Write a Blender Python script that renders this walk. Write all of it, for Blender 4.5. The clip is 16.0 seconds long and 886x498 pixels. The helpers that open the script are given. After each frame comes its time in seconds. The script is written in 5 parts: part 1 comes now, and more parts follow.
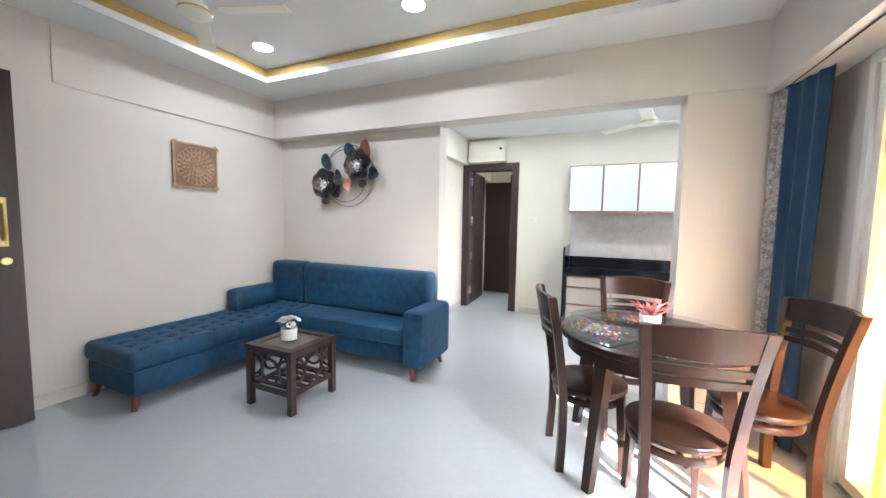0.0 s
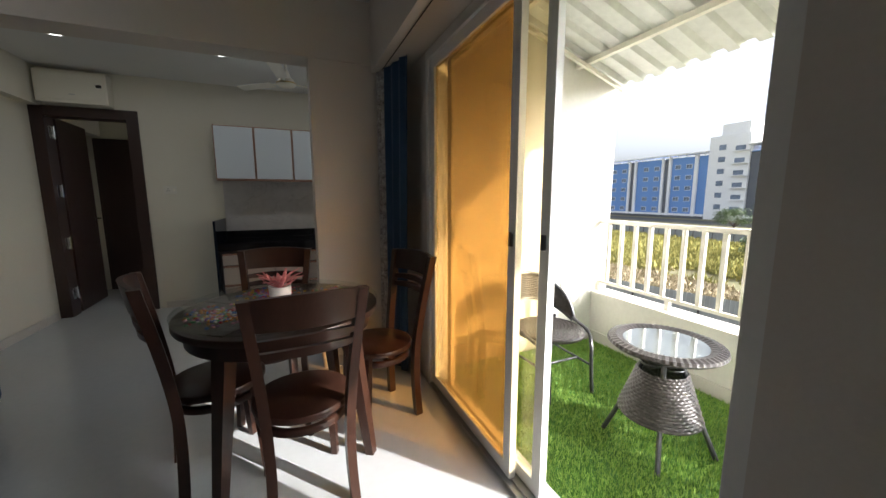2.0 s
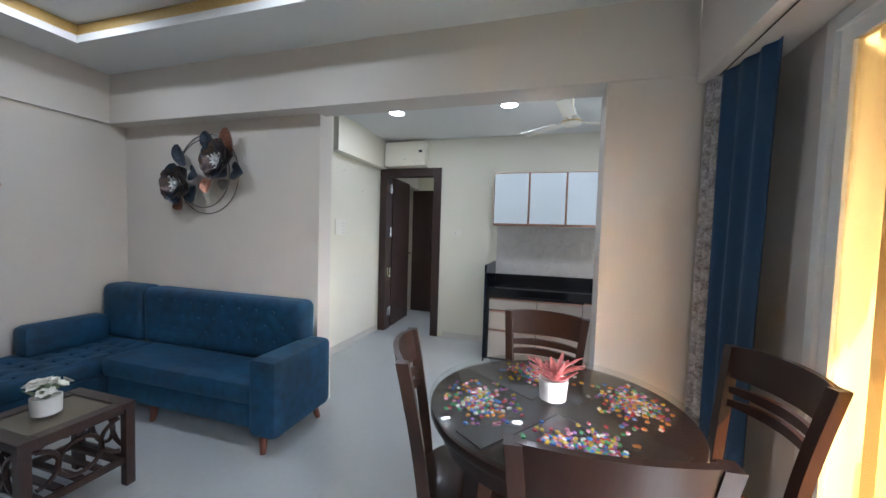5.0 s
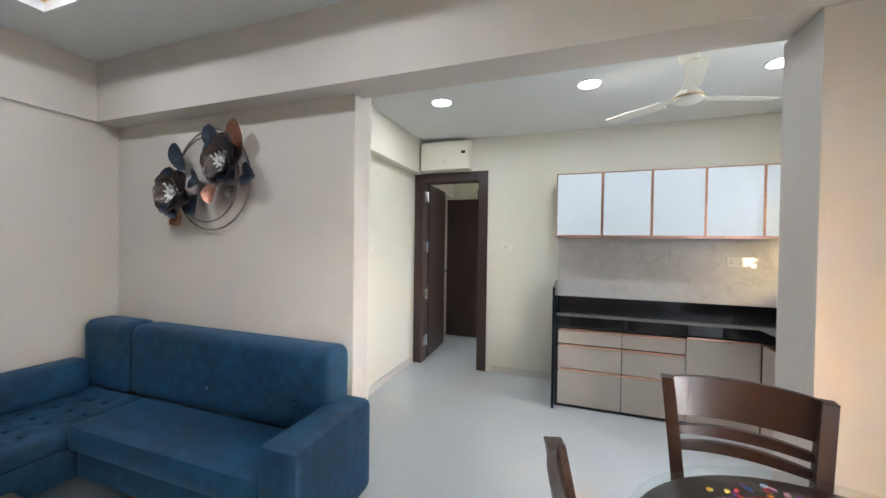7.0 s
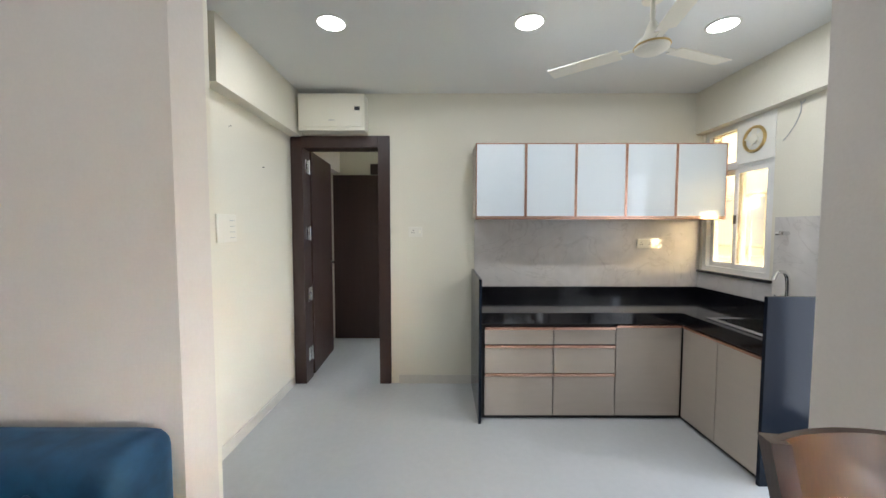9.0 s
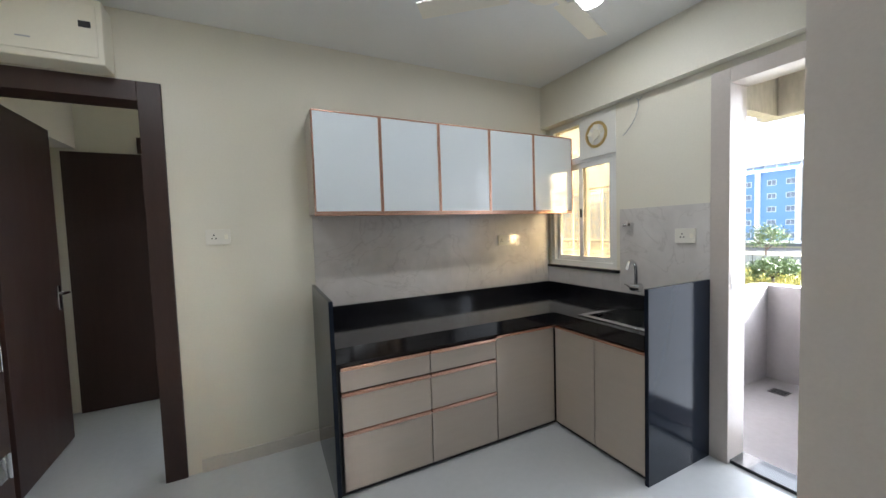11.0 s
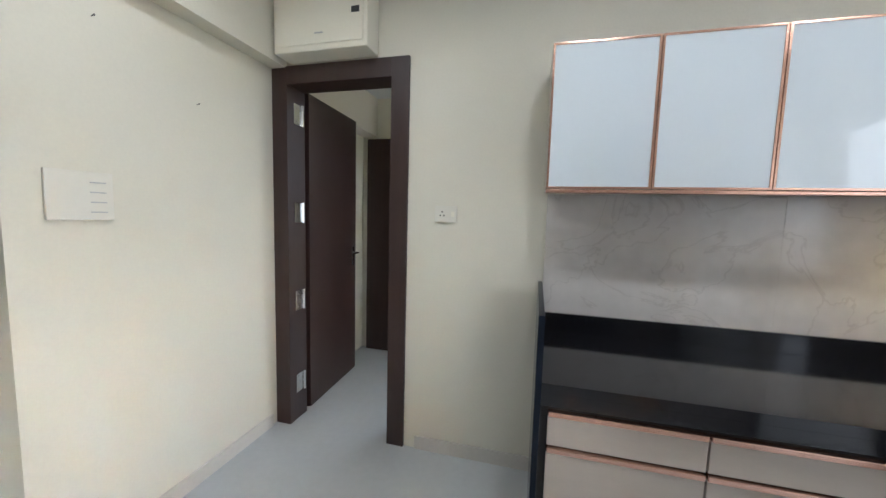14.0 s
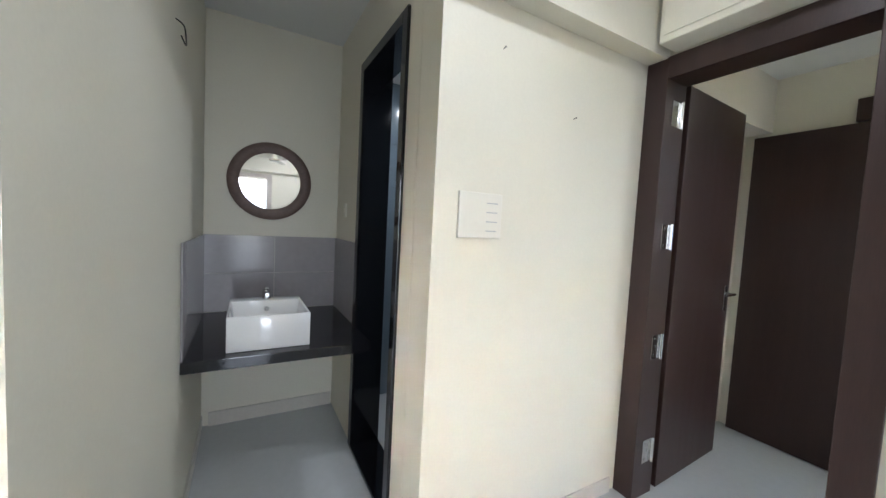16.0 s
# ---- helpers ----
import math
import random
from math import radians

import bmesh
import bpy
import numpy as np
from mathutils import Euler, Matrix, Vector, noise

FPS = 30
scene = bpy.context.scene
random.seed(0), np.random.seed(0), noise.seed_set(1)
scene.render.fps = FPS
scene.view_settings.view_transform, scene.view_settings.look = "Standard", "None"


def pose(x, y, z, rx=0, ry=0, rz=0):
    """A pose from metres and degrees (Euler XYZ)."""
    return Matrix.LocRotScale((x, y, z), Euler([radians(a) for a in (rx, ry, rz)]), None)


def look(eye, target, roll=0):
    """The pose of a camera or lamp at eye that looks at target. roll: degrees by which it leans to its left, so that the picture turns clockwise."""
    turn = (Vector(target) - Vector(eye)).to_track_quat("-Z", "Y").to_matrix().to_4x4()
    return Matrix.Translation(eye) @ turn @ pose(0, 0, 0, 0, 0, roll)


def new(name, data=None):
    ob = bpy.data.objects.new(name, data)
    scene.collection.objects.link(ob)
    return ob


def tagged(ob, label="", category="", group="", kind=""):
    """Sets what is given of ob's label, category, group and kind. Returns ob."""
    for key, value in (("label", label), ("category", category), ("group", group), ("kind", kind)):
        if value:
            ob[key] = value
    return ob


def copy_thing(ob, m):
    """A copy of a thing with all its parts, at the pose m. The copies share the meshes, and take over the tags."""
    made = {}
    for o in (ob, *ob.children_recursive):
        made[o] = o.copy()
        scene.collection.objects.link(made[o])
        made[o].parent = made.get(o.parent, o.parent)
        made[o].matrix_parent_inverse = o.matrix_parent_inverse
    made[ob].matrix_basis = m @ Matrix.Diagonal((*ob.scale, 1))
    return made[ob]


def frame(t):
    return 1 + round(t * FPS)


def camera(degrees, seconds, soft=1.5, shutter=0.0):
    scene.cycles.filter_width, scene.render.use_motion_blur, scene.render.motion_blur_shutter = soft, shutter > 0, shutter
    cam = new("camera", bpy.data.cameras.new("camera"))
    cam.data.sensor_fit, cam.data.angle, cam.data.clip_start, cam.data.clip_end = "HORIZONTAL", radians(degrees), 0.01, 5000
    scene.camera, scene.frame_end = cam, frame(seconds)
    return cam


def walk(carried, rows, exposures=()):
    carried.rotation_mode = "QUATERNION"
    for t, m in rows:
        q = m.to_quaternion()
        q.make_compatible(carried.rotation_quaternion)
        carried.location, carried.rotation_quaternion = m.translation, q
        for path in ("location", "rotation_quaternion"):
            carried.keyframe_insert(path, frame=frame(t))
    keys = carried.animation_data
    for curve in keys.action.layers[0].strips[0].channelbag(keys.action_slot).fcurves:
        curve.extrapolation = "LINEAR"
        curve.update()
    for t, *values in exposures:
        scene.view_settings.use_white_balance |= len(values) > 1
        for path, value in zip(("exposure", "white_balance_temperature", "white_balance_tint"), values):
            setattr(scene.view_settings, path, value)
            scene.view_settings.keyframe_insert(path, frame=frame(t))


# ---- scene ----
cam = camera(102.2, 16.0)
PATH = [
    (0, (1.167, -5.379, 1.347), (0.358, -3.556, 1.196), 1.0),
    (0.5, (1.235, -5.383, 1.327), (0.641, -3.489, 1.082), -0.7),
    (1, (1.275, -5.363, 1.327), (1.239, -3.383, 1.047), -1.1),
    (1.5, (1.391, -5.272, 1.326), (1.914, -3.36, 1.056), -1.7),
    (2, (1.505, -5.11, 1.304), (2.275, -3.286, 1.019), -0.1),
    (2.5, (1.533, -4.957, 1.289), (2.484, -3.225, 0.974), 0.0),
    (3, (1.554, -4.774, 1.306), (2.796, -3.237, 0.997), -0.6),
    (3.5, (1.603, -4.681, 1.302), (2.618, -2.986, 0.99), 0.2),
    (4, (1.595, -4.685, 1.32), (1.934, -2.723, 1.124), 4.2),
    (4.5, (1.544, -4.657, 1.348), (1.274, -2.681, 1.189), 1.4),
    (5, (1.393, -4.546, 1.396), (0.825, -2.63, 1.304), 1.7),
    (7.5, (0.746, -3.753, 1.423), (0.089, -1.864, 1.401), 0.8),
    (8, (0.665, -3.546, 1.41), (0.175, -1.607, 1.378), 0.8),
    (8.5, (0.61, -3.374, 1.411), (0.28, -1.403, 1.327), 0.2),
    (9, (0.481, -3.235, 1.412), (0.477, -1.238, 1.306), -0.0),
    (9.5, (0.382, -3.115, 1.415), (0.664, -1.137, 1.331), 0.1),
    (10, (0.373, -2.903, 1.39), (0.854, -0.965, 1.275), 0.0),
    (10.2, (0.387, -2.803, 1.391), (0.967, -0.891, 1.288), -0.8),
    (12.5, (0.657, -2.173, 1.388), (1.737, -0.495, 1.258), 0.3),
    (13, (0.712, -2.065, 1.384), (1.458, -0.221, 1.181), -0.5),
    (13.5, (0.74, -1.971, 1.396), (0.942, 0.007, 1.182), 0.4),
    (14, (0.711, -1.923, 1.387), (0.211, 0.005, 1.201), 1.6),
    (14.5, (0.755, -1.892, 1.399), (-0.379, -0.258, 1.188), 2.3),
    (15, (0.648, -1.864, 1.383), (-0.799, -0.491, 1.234), 2.7),
    (15.5, (0.445, -1.837, 1.39), (-1.172, -0.662, 1.307), 2.6),
    (16, (0.268, -1.795, 1.37), (-1.475, -0.822, 1.249), 3.0),
]
# exposure follows the film's own: bright indoors, held down against the balcony
EXPOSE = [(t, stops, kelvin, 10) for t, stops, kelvin in (
    (0.0, 4.1, 5550), (0.5, 3.3, 5550), (1.0, 2.3, 5800), (1.5, 1.15, 6000), (2.0, 1.15, 6100), (3.0, 0.8, 6000), (3.5, 0.5, 5950), (4.0, 0.95, 5850), (4.5, 2.25, 5750), (5.0, 3.0, 5350),
    (7.5, 3.4, 5800), (8.5, 3.25, 5850), (10.2, 3.2, 5850), (12.5, 1.9, 5950), (13.0, 2.3, 5950), (13.5, 2.95, 5800), (14.0, 3.1, 5700), (14.5, 3.4, 5850), (16.0, 3.45, 5650))]
walk(cam, [(t, look(eye, target, roll)) for t, eye, target, roll in PATH], EXPOSE)

# ---- light ----
SUN_WAY = Vector((1.0, -1.15, 0.68)).normalized()
world = bpy.data.worlds.new("sky")
scene.world = world
world.use_nodes = True
sky = world.node_tree.nodes.new("ShaderNodeTexSky")
sky.sky_type = "NISHITA"
sky.sun_disc = False
sky.sun_elevation = math.asin(SUN_WAY.z)
sky.sun_rotation = math.atan2(SUN_WAY.x, SUN_WAY.y)
sky.air_density, sky.dust_density, sky.ozone_density = 0.7, 6.0, 0.6
back = world.node_tree.nodes["Background"]
back.inputs["Strength"].default_value = 0.15
haze = world.node_tree.nodes.new("ShaderNodeHueSaturation")      # bright hazy sky
haze.inputs["Saturation"].default_value, haze.inputs["Value"].default_value = 0.25, 1.55
world.node_tree.links.new(sky.outputs["Color"], haze.inputs["Color"])
world.node_tree.links.new(haze.outputs["Color"], back.inputs["Color"])

sun = new("sun", bpy.data.lights.new("sun", "SUN"))
sun.data.energy, sun.data.angle, sun.data.color = 5.0, radians(0.6), (1.0, 0.94, 0.85)
sun.matrix_world = look((0, 0, 0), -SUN_WAY)


def area_lamp(name, m, sx, sy, watts, colour, shape="RECTANGLE"):
    ob = new(name, bpy.data.lights.new(name, "AREA"))
    ob.data.shape, ob.data.size, ob.data.size_y = shape, sx, sy
    ob.data.energy, ob.data.color = watts, colour
    ob.matrix_world = m
    return ob


# lamps that add to the sky light in the openings
area_lamp("window_light_balcony", look((2.22, -3.85, 1.15), (0, -3.85, 1.0)), 1.8, 2.1, 0.55, (0.95, 0.98, 1.0))
area_lamp("window_light_utility", look((2.98, -1.75, 1.1), (0, -1.75, 0.9)), 0.6, 2.0, 1.5, (0.95, 0.98, 1.0))
area_lamp("window_light_kitchen", look((2.98, -0.38, 1.6), (0, -0.9, 1.2)), 0.6, 1.0, 0.09, (1.0, 0.9, 0.75))
# added fill lamp for the lobby; its source is unseen
area_lamp("added_fill_lobby", look((1.15, 0.78, 1.97), (-1, 0.78, 2.2)), 0.9, 0.3, 0.01, (1.0, 0.93, 0.88))

LAMP_W = 0.7                 # watts of each downlight

# ---- materials ----
def material(name, colour, rough=0.5, metal=0.0, var=0.08, big=1.5, fine=60.0, bump=0.05, coat=0.0, sheen=0.0, stretch=(1, 1, 1), dark=None, emit=None):
    m = bpy.data.materials.new(name)
    m.use_nodes = True
    nt = m.node_tree
    n, l = nt.nodes, nt.links
    b = n["Principled BSDF"]
    tc = n.new("ShaderNodeTexCoord")
    mp = n.new("ShaderNodeMapping")
    mp.inputs["Scale"].default_value = stretch
    l.new(tc.outputs["Object"], mp.inputs["Vector"])
    n1, n2 = n.new("ShaderNodeTexNoise"), n.new("ShaderNodeTexNoise")
    for nd, sc, dt in ((n1, big, 4), (n2, fine, 3)):
        nd.inputs["Scale"].default_value, nd.inputs["Detail"].default_value = sc, dt
        l.new(mp.outputs["Vector"], nd.inputs["Vector"])
    mix0 = n.new("ShaderNodeMath")
    mix0.operation = "MULTIPLY_ADD"
    mix0.inputs[1].default_value, mix0.inputs[2].default_value = 0.45, 0.0
    l.new(n2.outputs["Fac"], mix0.inputs[0])
    add = n.new("ShaderNodeMath")
    add.operation = "MULTIPLY_ADD"
    add.inputs[1].default_value = 0.55
    l.new(n1.outputs["Fac"], add.inputs[0])
    l.new(mix0.outputs[0], add.inputs[2])
    ramp = n.new("ShaderNodeValToRGB")
    lo = dark or tuple(c * (1 - var) for c in colour)
    hi = colour if dark else tuple(min(1, c * (1 + var)) for c in colour)
    ramp.color_ramp.elements[0].color, ramp.color_ramp.elements[0].position = (*lo, 1), 0.33
    ramp.color_ramp.elements[1].color, ramp.color_ramp.elements[1].position = (*hi, 1), 0.67
    l.new(add.outputs[0], ramp.inputs["Fac"])
    l.new(ramp.outputs["Color"], b.inputs["Base Color"])
    rr = n.new("ShaderNodeMapRange")
    rr.inputs["To Min"].default_value, rr.inputs["To Max"].default_value = max(0.02, rough * 0.82), min(1, rough * 1.18)
    l.new(n1.outputs["Fac"], rr.inputs["Value"])
    l.new(rr.outputs["Result"], b.inputs["Roughness"])
    b.inputs["Metallic"].default_value = metal
    b.inputs["Coat Weight"].default_value = coat
    b.inputs["Coat Roughness"].default_value = 0.08
    if sheen:
        b.inputs["Sheen Weight"].default_value = sheen
        b.inputs["Sheen Roughness"].default_value = 0.35
        b.inputs["Sheen Tint"].default_value = (*[min(1, c * 3 + 0.15) for c in colour], 1)
    if bump:
        bp = n.new("ShaderNodeBump")
        bp.inputs["Strength"].default_value, bp.inputs["Distance"].default_value = bump, 0.01
        l.new(n2.outputs["Fac"], bp.inputs["Height"])
        l.new(bp.outputs["Normal"], b.inputs["Normal"])
    if emit:
        b.inputs["Emission Color"].default_value, b.inputs["Emission Strength"].default_value = (*emit[0], 1), emit[1]
    return m


def glass(name, tint, gloss=0.03, edge=0.6):
    m = bpy.data.materials.new(name)
    m.use_nodes = True
    n, l = m.node_tree.nodes, m.node_tree.links
    n.remove(n["Principled BSDF"])
    tr, gl, mx, fr, po, ma = (n.new(k) for k in ("ShaderNodeBsdfTransparent", "ShaderNodeBsdfGlossy", "ShaderNodeMixShader", "ShaderNodeLayerWeight", "ShaderNodeMath", "ShaderNodeMath"))
    tr.inputs["Color"].default_value = (*tint, 1)
    gl.inputs["Roughness"].default_value = gloss
    fr.inputs["Blend"].default_value = 0.5
    po.operation, ma.operation = "POWER", "MULTIPLY_ADD"
    po.inputs[1].default_value, ma.inputs[1].default_value, ma.inputs[2].default_value = 4.0, edge, 0.035
    l.new(fr.outputs["Facing"], po.inputs[0])
    l.new(po.outputs[0], ma.inputs[0])
    l.new(ma.outputs[0], mx.inputs["Fac"])
    l.new(tr.outputs[0], mx.inputs[1])
    l.new(gl.outputs[0], mx.inputs[2])
    l.new(mx.outputs[0], n["Material Output"].inputs["Surface"])
    return m


M_WALL = material("cream_wall_paint", (0.63, 0.585, 0.535), 0.62, var=0.03, big=0.8, fine=90, bump=0.06)
M_WALLK = material("ivory_kitchen_paint", (0.695, 0.667, 0.568), 0.5, var=0.03, big=0.8, fine=90, bump=0.05)
M_CEIL = material("white_ceiling_paint", (0.72, 0.73, 0.72), 0.6, var=0.02, big=0.7, fine=70, bump=0.04)
M_FLOOR = material("polished_white_tile", (0.50, 0.52, 0.53), 0.065, var=0.035, big=1.6, fine=25, bump=0.006)
M_SKIRT = material("grey_skirting_tile", (0.58, 0.55, 0.50), 0.3, var=0.05)
M_DOOR = material("dark_wenge_laminate", (0.035, 0.0175, 0.0145), 0.4, var=0.2, big=2, fine=30, bump=0.08, stretch=(9, 9, 0.6))
M_WOOD = material("dark_polished_wood", (0.033, 0.0140, 0.0088), 0.34, var=0.2, big=4, fine=26, bump=0.03, stretch=(5, 5, 0.8), coat=0.08)
M_WOOD.node_tree.nodes["Principled BSDF"].inputs["Specular IOR Level"].default_value = 0.3
M_WOODD = material("dark_stained_wood", (0.034, 0.015, 0.011), 0.35, var=0.3, big=4, fine=30, bump=0.06, stretch=(4, 4, 1), coat=0.15)
M_LEG = material("reddish_wood_leg", (0.16, 0.045, 0.02), 0.35, var=0.25, big=5, fine=40, stretch=(4, 4, 1))
M_VELVET = material("teal_blue_velvet", (0.007, 0.068, 0.150), 0.66, var=0.45, big=3.2, fine=16, bump=0.10, sheen=0.22, dark=(0.002, 0.020, 0.050))
M_ALU = material("white_powder_coated_aluminium", (0.74, 0.74, 0.72), 0.35, var=0.03, big=3)
M_GREYALU = material("grey_aluminium", (0.45, 0.46, 0.47), 0.35, metal=0.6, var=0.04)
M_STEEL = material("chrome_steel", (0.75, 0.75, 0.75), 0.12, metal=1.0, var=0.04, fine=40, bump=0.01)
M_GOLD = material("rose_gold_aluminium", (0.66, 0.40, 0.30), 0.24, metal=0.85, var=0.06, stretch=(1, 8, 8))
M_BRASS = material("aged_brass", (0.62, 0.46, 0.20), 0.3, metal=0.9, var=0.12)
M_GRANITE = material("black_granite", (0.012, 0.012, 0.014), 0.09, var=0.4, big=30, fine=220, bump=0.004, dark=(0.004, 0.004, 0.006))
M_GRANITEB = material("blue_black_granite", (0.010, 0.014, 0.023), 0.13, var=0.4, big=6, fine=160, bump=0.01, dark=(0.010, 0.014, 0.022))
M_GRANITEB.node_tree.nodes["Principled BSDF"].inputs["Specular IOR Level"].default_value = 0.16
M_LAM = material("taupe_laminate", (0.47, 0.41, 0.345), 0.33, var=0.03, big=5, fine=70, bump=0.02, stretch=(1, 1, 6))
M_CARC = material("black_carcass", (0.02, 0.018, 0.017), 0.5, var=0.2)
M_WGLASS = material("white_back_painted_glass", (0.66, 0.72, 0.76), 0.06, var=0.01, big=1, bump=0.0, coat=0.4)
M_WHITE = material("white_plastic", (0.76, 0.75, 0.70), 0.35, var=0.02, bump=0.01)
M_PLATE = material("ivory_switch_plastic", (0.715, 0.695, 0.62), 0.35, var=0.02, bump=0.01)
M_CREAM = material("cream_plastic", (0.80, 0.77, 0.66), 0.35, var=0.02, bump=0.01)
M_BLACK = material("black_plastic", (0.015, 0.015, 0.016), 0.4, var=0.2)
M_CERAM = material("white_glazed_ceramic", (0.82, 0.82, 0.82), 0.08, var=0.01, bump=0.0, coat=0.5)
M_GTILE = material("grey_glazed_tile", (0.33, 0.31, 0.32), 0.16, var=0.06, big=3, fine=25, bump=0.01)
M_BTILE = material("blue_grey_tile", (0.16, 0.20, 0.24), 0.12, var=0.08, big=3, bump=0.01)
M_FRAMEB = material("beige_door_frame_paint", (0.50, 0.45, 0.41), 0.4, var=0.05)
M_BALC = material("white_weathered_plaster", (0.68, 0.66, 0.60), 0.8, var=0.06, big=2.0, fine=30, bump=0.15)
M_CONC = material("stained_concrete", (0.42, 0.39, 0.34), 0.85, var=0.25, big=1.6, fine=25, bump=0.3, stretch=(1, 1, 0.35))
M_SHEET = material("white_roof_sheet", (0.62, 0.63, 0.60), 0.5, var=0.12, big=2.5, fine=18, bump=0.05)
M_GRASSB = material("turf_backing", (0.06, 0.15, 0.02), 0.9, var=0.3, fine=60, bump=0.3)
M_WICK = material("grey_brown_wicker", (0.052, 0.044, 0.041), 0.33, var=0.35, big=30, fine=120, bump=0.1)
M_TUBE = material("dark_grey_metal_tube", (0.06, 0.06, 0.065), 0.35, metal=0.4, var=0.1)
M_RAIL = material("cream_painted_steel", (0.74, 0.71, 0.62), 0.4, var=0.06, big=6)
M_CURT = material("deep_blue_curtain", (0.013, 0.048, 0.108), 0.75, var=0.2, big=3, fine=160, bump=0.2, sheen=0.4)
M_LAMP = material("lamp_diffuser", (0.9, 0.9, 0.9), 0.5, var=0.0, bump=0.0, emit=((1.0, 0.97, 0.92), 3.0))
M_PETALB = material("blue_grey_metal_petal", (0.09, 0.12, 0.165), 0.4, metal=0.4, var=0.5, big=12, fine=60, dark=(0.02, 0.025, 0.035))
M_PETALG = material("grey_brown_metal_petal", (0.17, 0.15, 0.14), 0.4, metal=0.4, var=0.5, big=12, fine=60)
M_PETALM = material("blue_and_brown_patina", (0.20, 0.13, 0.09), 0.38, metal=0.4, var=0.6, big=7, fine=50, dark=(0.012, 0.028, 0.055))
M_PETALC = material("copper_metal_leaf", (0.30, 0.14, 0.09), 0.4, metal=0.6, var=0.4, big=12, fine=60)
M_WHITEW = material("whitewashed_centre", (0.7, 0.7, 0.68), 0.6, var=0.2, big=30)
M_POT = material("white_ceramic_pot", (0.78, 0.77, 0.75), 0.35, var=0.03)
M_AMBER = glass("amber_tinted_glass", (0.62, 0.47, 0.27))
M_AMBERP = glass("pale_amber_glass", (0.95, 0.86, 0.68))
M_CLEAR = glass("clear_glass", (0.95, 0.97, 0.96))
M_DUSTY = glass("dusty_window_glass", (0.70, 0.61, 0.45))


def dust(m, share, colour):
    """Adds a film of dust that lets light through."""
    n, l = m.node_tree.nodes, m.node_tree.links
    out = n["Material Output"].inputs["Surface"]
    first = out.links[0].from_socket
    tl, mx, nz, mr = (n.new(k) for k in ("ShaderNodeBsdfTranslucent", "ShaderNodeMixShader", "ShaderNodeTexNoise", "ShaderNodeMapRange"))
    tl.inputs["Color"].default_value = (*colour, 1)
    nz.inputs["Scale"].default_value, nz.inputs["Detail"].default_value = 5.0, 5.0
    mr.inputs["To Min"].default_value, mr.inputs["To Max"].default_value = share * 0.7, share * 1.3
    l.new(nz.outputs["Fac"], mr.inputs["Value"])
    l.new(mr.outputs["Result"], mx.inputs["Fac"])
    l.new(first, mx.inputs[1])
    l.new(tl.outputs[0], mx.inputs[2])
    l.new(mx.outputs[0], out)


dust(M_DUSTY, 0.14, (0.9, 0.78, 0.58))
dust(M_AMBER, 0.11, (0.62, 0.45, 0.22))
M_SMOKE = glass("table_glass", (0.95, 0.97, 0.96), edge=0.32)
M_MIRROR = material("mirror_silver", (0.9, 0.9, 0.9), 0.02, metal=1.0, var=0.0, bump=0.0)


# marble splashback: pale slabs with thin grey veins
def marble(name):
    m = material(name, (0.60, 0.575, 0.55), 0.16, var=0.09, big=2.6, fine=12, bump=0.0)
    n, l = m.node_tree.nodes, m.node_tree.links
    b = n["Principled BSDF"]
    src = b.inputs["Base Color"].links[0].from_socket
    tc = n.new("ShaderNodeTexCoord")
    ns = n.new("ShaderNodeTexNoise")
    ns.inputs["Scale"].default_value, ns.inputs["Detail"].default_value, ns.inputs["Distortion"].default_value = 2.6, 6, 1.4
    l.new(tc.outputs["Object"], ns.inputs["Vector"])
    rp = n.new("ShaderNodeValToRGB")
    e = rp.color_ramp.elements
    e[0].position, e[0].color = 0.485, (0, 0, 0, 1)
    e[1].position, e[1].color = 0.515, (0, 0, 0, 1)
    mid = e.new(0.5)
    mid.color = (0.34, 0.34, 0.34, 1)
    l.new(ns.outputs["Fac"], rp.inputs["Fac"])
    mx = n.new("ShaderNodeMix")
    mx.data_type = "RGBA"
    l.new(rp.outputs["Color"], mx.inputs["Factor"])
    l.new(src, mx.inputs["A"])
    mx.inputs["B"].default_value = (0.36, 0.33, 0.31, 1)
    l.new(mx.outputs["Result"], b.inputs["Base Color"])
    return m


M_MARBLE = marble("pale_marble_tile")


# ---- building blocks ----
def box(bm, x0, x1, y0, y1, z0, z1, bevel=0.0):
    r = bmesh.ops.create_cube(bm, size=1.0, matrix=Matrix.LocRotScale(((x0 + x1) / 2, (y0 + y1) / 2, (z0 + z1) / 2), None, (abs(x1 - x0), abs(y1 - y0), abs(z1 - z0))))
    if bevel:
        ed = list({e for v in r["verts"] for e in v.link_edges})
        bmesh.ops.bevel(bm, geom=ed, offset=bevel, segments=2, affect="EDGES", profile=0.6)
    return r["verts"]


def obox(bm, size, m, bevel=0.0):
    r = bmesh.ops.create_cube(bm, size=1.0, matrix=m @ Matrix.Diagonal((*size, 1)))
    if bevel:
        ed = list({e for v in r["verts"] for e in v.link_edges})
        bmesh.ops.bevel(bm, geom=ed, offset=bevel, segments=2, affect="EDGES", profile=0.6)


def rod(bm, a, b, r0, r1=None, seg=12, square=False):
    a, b = Vector(a), Vector(b)
    d = b - a
    m = Matrix.Translation((a + b) / 2) @ d.to_track_quat("Z", "Y").to_matrix().to_4x4()
    if square:
        m = m @ pose(0, 0, 0, 0, 0, 45)
    bmesh.ops.create_cone(bm, cap_ends=True, segments=4 if square else seg, radius1=r0, radius2=r0 if r1 is None else r1, depth=d.length, matrix=m)


